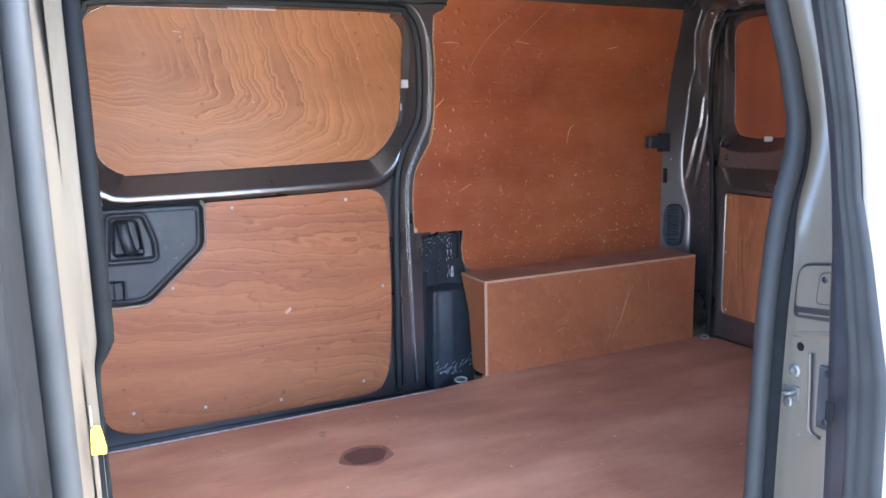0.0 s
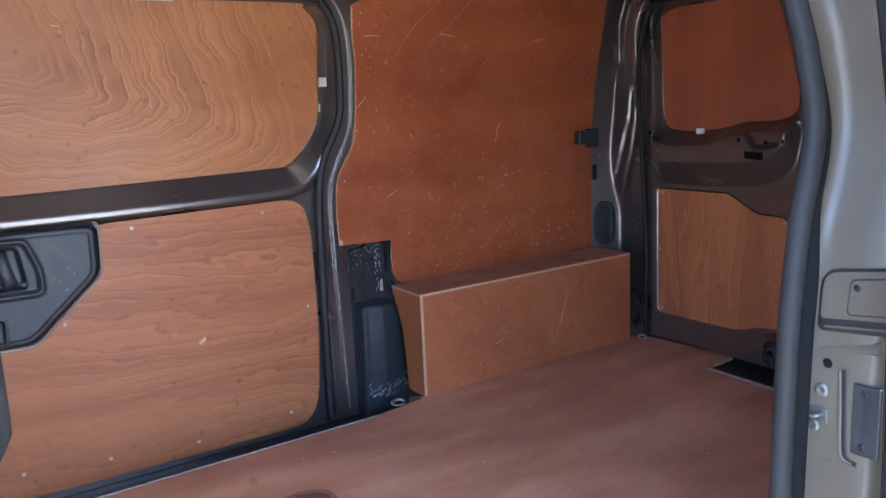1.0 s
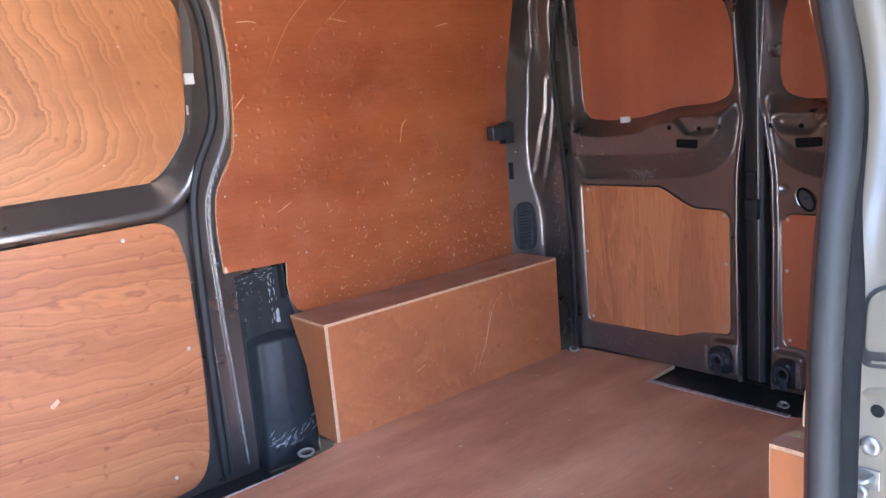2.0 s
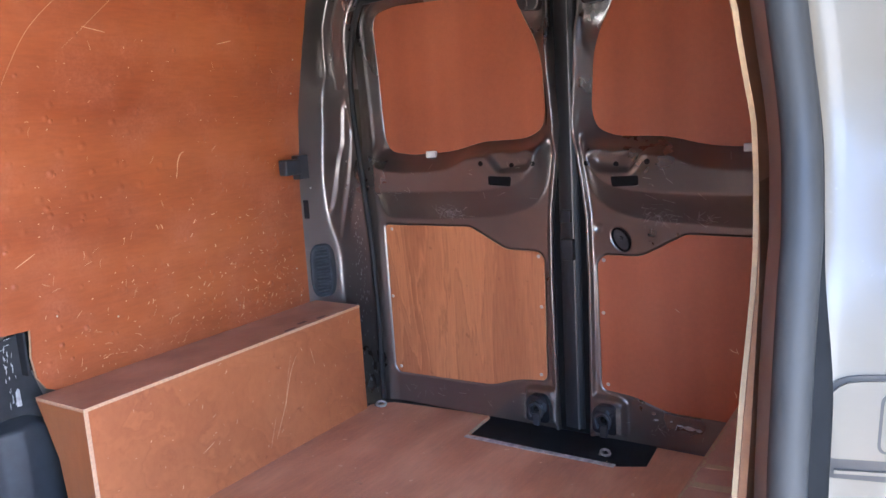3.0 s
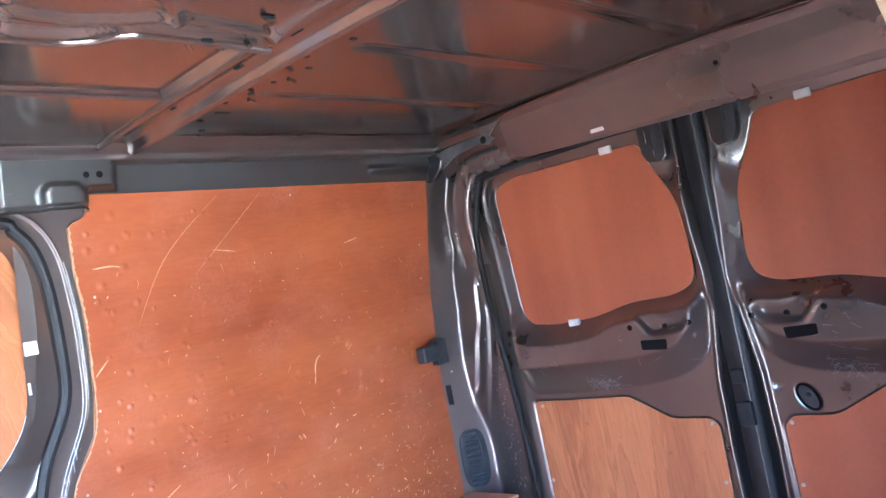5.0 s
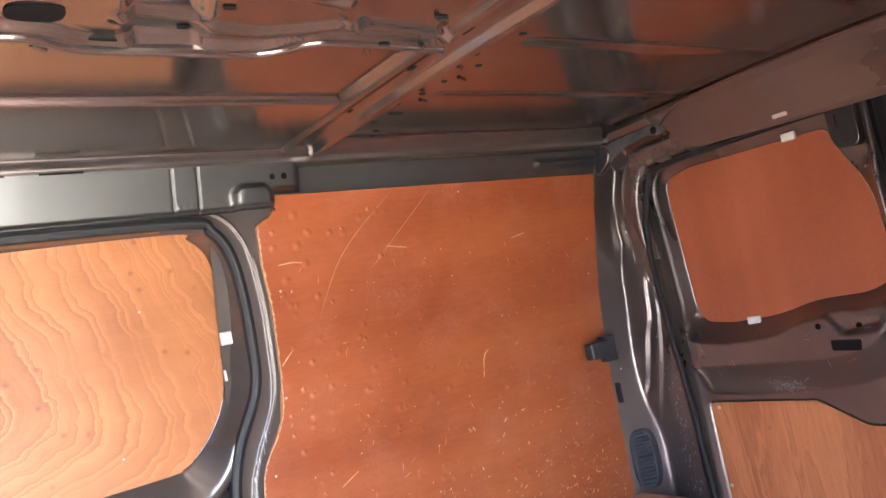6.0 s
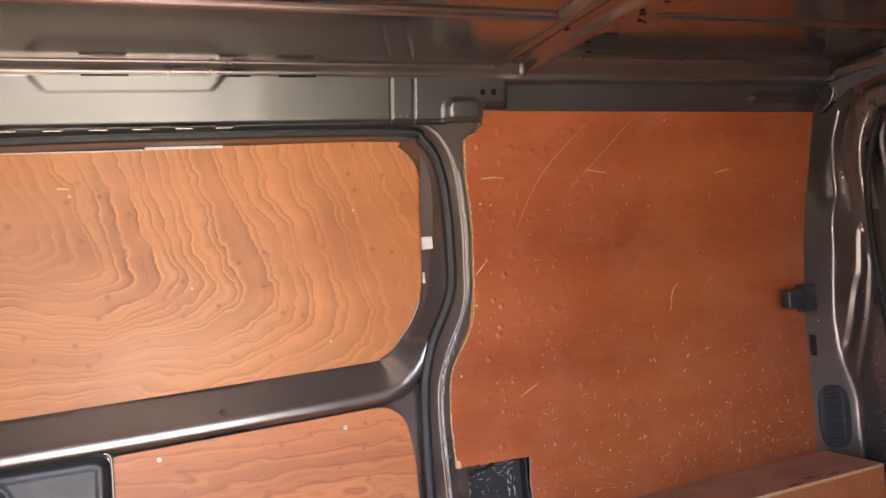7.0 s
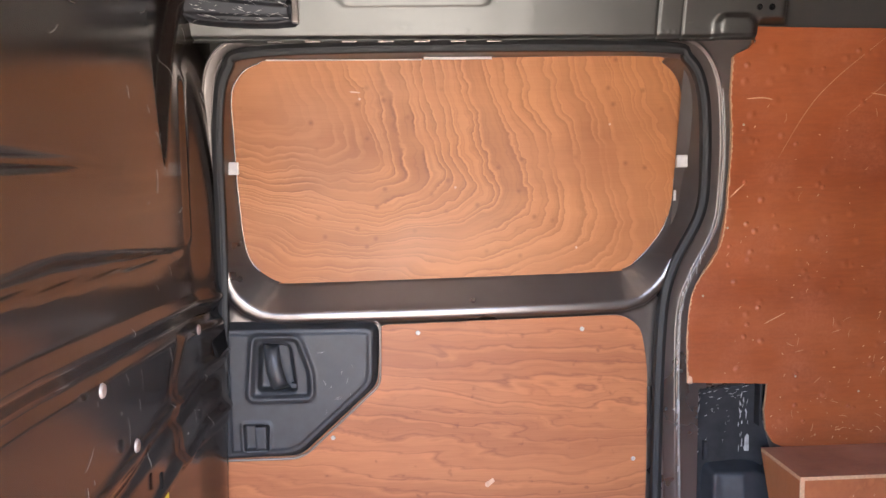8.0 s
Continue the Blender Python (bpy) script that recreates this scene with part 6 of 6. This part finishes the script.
near_panel = lone("side_panel", plate(near_out, lambda u, v, d: (u, near_y(v) - d, v), 0.0055, [M_BOX, M_FRESH], cuts_v=LEVELS), "red-brown plywood lining beside the doorway, pale cut edge", "panel")

for x, z in ((0.99, 1.30), (0.93, 1.60)):
    screw((x, near_y(z) + 0.0004, z), (0, 1, 0), near_panel, SCREW_TINY)
batten = [(u + 0.0015, v) for u, v in near_curve if v < 1.44]
part("backing_strip", plate(batten + [(u + 0.05, v) for u, v in reversed(batten)], lambda u, v, d: (u, near_y(v) - 0.0058 - d * float(1 - ease(v, 1.16, 1.42)), v), 0.008, M_CORE, cuts_v=np.linspace(1.10, 1.42, 12)), near_panel, "darker core of the plywood at its cut edge")

# striker, pocket and contact plate on the shut face
def jamb_x(z):
    way = sorted((q[2], q[0]) for q in rear_way)
    return float(np.interp(z, [w[0] for w in way], [w[1] for w in way])) + 0.052


SET_BACK = Vector((0, 0.028, -0.012))
striker = thing("door_striker", (jamb_x(1.08), 0.78, 1.08), "bright zinc door striker with two bolts on the painted jamb", "striker")
xs = jamb_x(1.08)
part("striker_plate", block(xs - 0.003, xs + 0.001, 0.768, 0.814, 1.058, 1.082, M_STRIKER, 0.0015), striker)
part("striker_loop", tube(smooth_line([(xs - 0.001, 0.810, 1.072), (xs - 0.014, 0.808, 1.070), (xs - 0.017, 0.800, 1.069), (xs - 0.017, 0.786, 1.070), (xs - 0.014, 0.777, 1.072), (xs - 0.001, 0.775, 1.074)], 5), 0.0032, M_STRIKER, 8), striker)
screw((xs - 0.002, 0.779, 1.109), (-1, 0, 0), striker, disc(0.0115, 0.004, M_STRIKER), "bolt")
screw((xs - 0.002, 0.789, 1.051), (-1, 0, 0), striker, disc(0.0095, 0.004, M_STRIKER), "bolt")
recess = rounded([(0.792, 1.199), (0.791, 1.290), (0.66, 1.310), (0.66, 1.213)], [0.012, 0.026, 0.02, 0.012])
pocket_lid = rounded([(0.7865, 1.219), (0.7855, 1.2865), (0.665, 1.305), (0.665, 1.234)], [0.008, 0.022, 0.016, 0.008])
pocket = part("jamb_pocket", plate(recess, lambda u, v, d: (jamb_x(v) - 0.0035 + d, u, v), 0.003, M_CATCH, cuts_v=(1.23, 1.25, 1.27, 1.29)), wall_open, "dark shut line and slot round the flap")
part("pocket_flap", plate(pocket_lid, lambda u, v, d: (jamb_x(v) - 0.0075 + d, u, v), 0.004, M_BODY, cuts_v=(1.23, 1.25, 1.27, 1.29)), pocket, "champagne painted flush flap")
part("inner_line", plate(rounded([(0.748, 1.230), (0.746, 1.283), (0.67, 1.296), (0.67, 1.240)], 0.009), lambda u, v, d: (jamb_x(v) - 0.0080 + d, u, v), 0.0004, M_CATCH, cuts_v=(1.25, 1.27)), pocket)
part("inner_cap", plate(rounded([(0.7455, 1.2325), (0.7435, 1.2805), (0.672, 1.2935), (0.672, 1.2425)], 0.008), lambda u, v, d: (jamb_x(v) - 0.0090 + d, u, v), 0.0009, M_BODY, cuts_v=(1.25, 1.27)), pocket)
part("pocket_lip", plate([(0.780, 1.2055), (0.780, 1.2085), (0.675, 1.2225), (0.675, 1.2195)], lambda u, v, d: (jamb_x(v) - 0.0060 + d, u, v), 0.002, M_BODY), pocket, "painted lip in the dark slot")
screw((jamb_x(1.272) - 0.0090, 0.735, 1.272), (-1, 0, 0), pocket, disc(0.0055, 0.002, M_DARK))
xm = jamb_x(1.08)
ridge = part("jamb_ridge", sweep([(jamb_x(1.17) + 0.004, y, 1.163 + (0.81 - y) * 0.24) for y in np.linspace(0.822, 0.70, 14)], ring_profile(0.006, 10, 1.7), (0, 0, 1), M_BODY), wall_open, "soft pressed ridge across the jamb")
contact = lone("contact_plate", block(xm - 0.006, xm + 0.002, 0.690, 0.731, 1.028, 1.134, M_BLACK, 0.003), "black plastic contact plate with two screws", "contact plate")
for z in (1.041, 1.122):
    screw((xm - 0.006, 0.714, z), (-1, 0, 0), contact, disc(0.006, 0.002, M_DARK))
groove_line = smooth_line([(xm - 0.0005, 0.7465, 1.148), (xm - 0.0005, 0.744, 1.10), (xm - 0.0005, 0.741, 1.03), (xm - 0.0005, 0.736, 1.014), (xm - 0.0005, 0.722, 1.010)], 6)
groove = part("jamb_groove", sweep(groove_line, [(-0.005, 0.0), (-0.003, -0.0012), (0.003, -0.0012), (0.005, 0.0)], (1, 0, 0), M_CATCH), wall_open, "dark pressed groove in the jamb")
part("groove_bead", sweep([(x, y + 0.007, z - 0.002) for x, y, z in groove_line], ring_profile(0.003, 8), (1, 0, 0), M_BODY), groove, "raised painted rim of the groove")
upper_hole = screw((jamb_x(1.152) - 0.0012, 0.7735, 1.1515), (-1, 0, 0), wall_open, disc(0.0075, 0.001, M_HOLE, 14, 0.9), "drilled_hole", "dark oval hole")
lower_hole = screw((jamb_x(1.0) - 0.0012, 0.764, 1.001), (-1, 0, 0), wall_open, disc(0.004, 0.001, M_BODY, 12, 0.9), "drilled_hole", "small pressed dimple")

for ob in (striker, pocket, ridge, contact, groove, upper_hole, lower_hole):
    ob.location += SET_BACK

# added black strip: darkens the outer skin where the front door gap lies
part("dark_gap_strip", sweep([(-0.338, open_y(z) - 0.118, z) for z in np.linspace(0.45, 1.9, 30)], [(0.0, 0.01), (0.002, -0.004), (0.012, -0.010), (0.09, -0.012), (0.10, 0.0)], (0, 1, 0), M_RUBBER), wall_open, "black strip added outside the pillar for the dark door gap")
# front pillar of the doorway, inside
def front_pillar(U, V):
    shift = -0.011 * ease(-V, -1.27, -1.22)
    X = np.interp(U, [0, 0.25, 0.5, 0.75, 0.9, 1.0], [-0.311, -0.300, -0.287, -0.273, -0.257, -0.30]) + shift * ease(U, 0.45, 0.95)
    Y = np.interp(U, [0, 0.25, 0.5, 0.75, 0.9, 1.0], [0.865, 0.895, 0.93, 0.965, 0.99, 1.03]) + np.interp(V, OPEN_Z, OPEN_Y) - 0.85
    X = X - 0.040 * ease(V, 1.37, 1.42) * (1 - ease(U, 0.16 + 0.10 * ease(V, 1.4, 1.9), 0.26 + 0.10 * ease(V, 1.4, 1.9)))
    return X, Y, V


part("front_pillar", pressed(np.linspace(0, 1, 40), steps(0.5, 1.98, 0.012), front_pillar, M_BODY), wall_open, "light grey painted inner pillar with a dark edge")
edge_z = np.linspace(0.52, 1.95, 90)


def edge_ring(s):
    z = edge_z[int(round(s * (len(edge_z) - 1)))]
    return ring_profile(0.004 + 0.008 * float(ease(z, 1.215, 1.265)), 8, 1.6)


part("pillar_edge", sweep([(-0.254 - 0.014 * float(ease(-z, -1.265, -1.215)), 0.992 + open_y(z) - 0.85, z) for z in edge_z], edge_ring, (0, 1, 0), M_RUBBER), wall_open)
tag = lone("yellow_tag", plate(rounded([(-0.283, 1.142), (-0.281, 1.172), (-0.276, 1.178), (-0.270, 1.176), (-0.265, 1.148), (-0.266, 1.140)], 0.002), lambda u, v, d: (u, 0.900 + d, v), 0.003, M_YELLOW), "bright yellow tag hanging on the doorway pillar", "tag")
part("tag_clip", block(-0.2815, -0.2775, 0.9005, 0.9035, 1.177, 1.204, M_STEEL, 0.0015), tag)
part("tag_strap", block(-0.276, -0.270, 0.9045, 0.908, 1.06, 1.145, M_RUBBER, 0.001), tag)

# ---------------------------------------------------------------- the open sliding door, standing off the body side
door_4 = thing("door_4", (1.1, 0.62, 0.35), "open sliding door slid back along the body, dark rubber front edge", "door", kind="structure")
edge_x = [(0.70, 0.40), (0.69, 0.96), (0.676, 1.25), (0.668, 1.37), (0.646, 1.507), (0.602, 1.66), (0.555, 1.80), (0.52, 1.88)]
edge_path = [(p.x, 0.651, p.z) for p in smooth_line([(x, 0, z) for x, z in edge_x], 8)]


def lower(z):
    return max(0.0, min(1.0, (1.42 - z) / 0.25))


body_prof = [(0.95, 0.012), (0.20, 0.012), (0.03, 0.012), (0.004, 0.004), (0.0, -0.02), (0.002, -0.034), (0.010, -0.042), (0.95, -0.05)]
part("door_body", sweep(edge_path, [(-o, u) for o, u in body_prof], (0, 1, 0), M_BODY), door_4, "champagne painted door shell")
part("inner_face", sweep(edge_path, [(-0.05, 0.016), (-0.006, 0.015), (0.0015, 0.008), (0.003, -0.004), (0.003, -0.04)], (0, 1, 0), M_DARK), door_4, "dark inner edge of the door")
part("buffer_hole", block(edge_path[20][0] - 0.004, edge_path[20][0] - 0.001, 0.640, 0.652, 1.09, 1.12, M_HOLE, 0.001), door_4)
lip = [(0.002, -0.000), (0.006, -0.004), (0.0072, -0.012), (0.0052, -0.0165), (0.0068, -0.021), (0.0075, -0.030), (0.0055, -0.037), (0.0068, -0.041), (0.0062, -0.050), (0.002, -0.055)]
verts, faces = [], []
for i, (x, y, z) in enumerate(edge_path):
    back = 0.022 * lower(z)
    verts += [(x - o, y - back + u * (0.70 + 0.40 * lower(z)), z) for o, u in lip]
    if i:
        k = len(lip)
        faces += [[(i - 1) * k + c, i * k + c, i * k + c + 1, (i - 1) * k + c + 1] for c in range(k - 1)]
part("edge_rubber", mesh_of(verts, faces, M_SEAL), door_4, "grey ribbed rubber along the door's front edge")
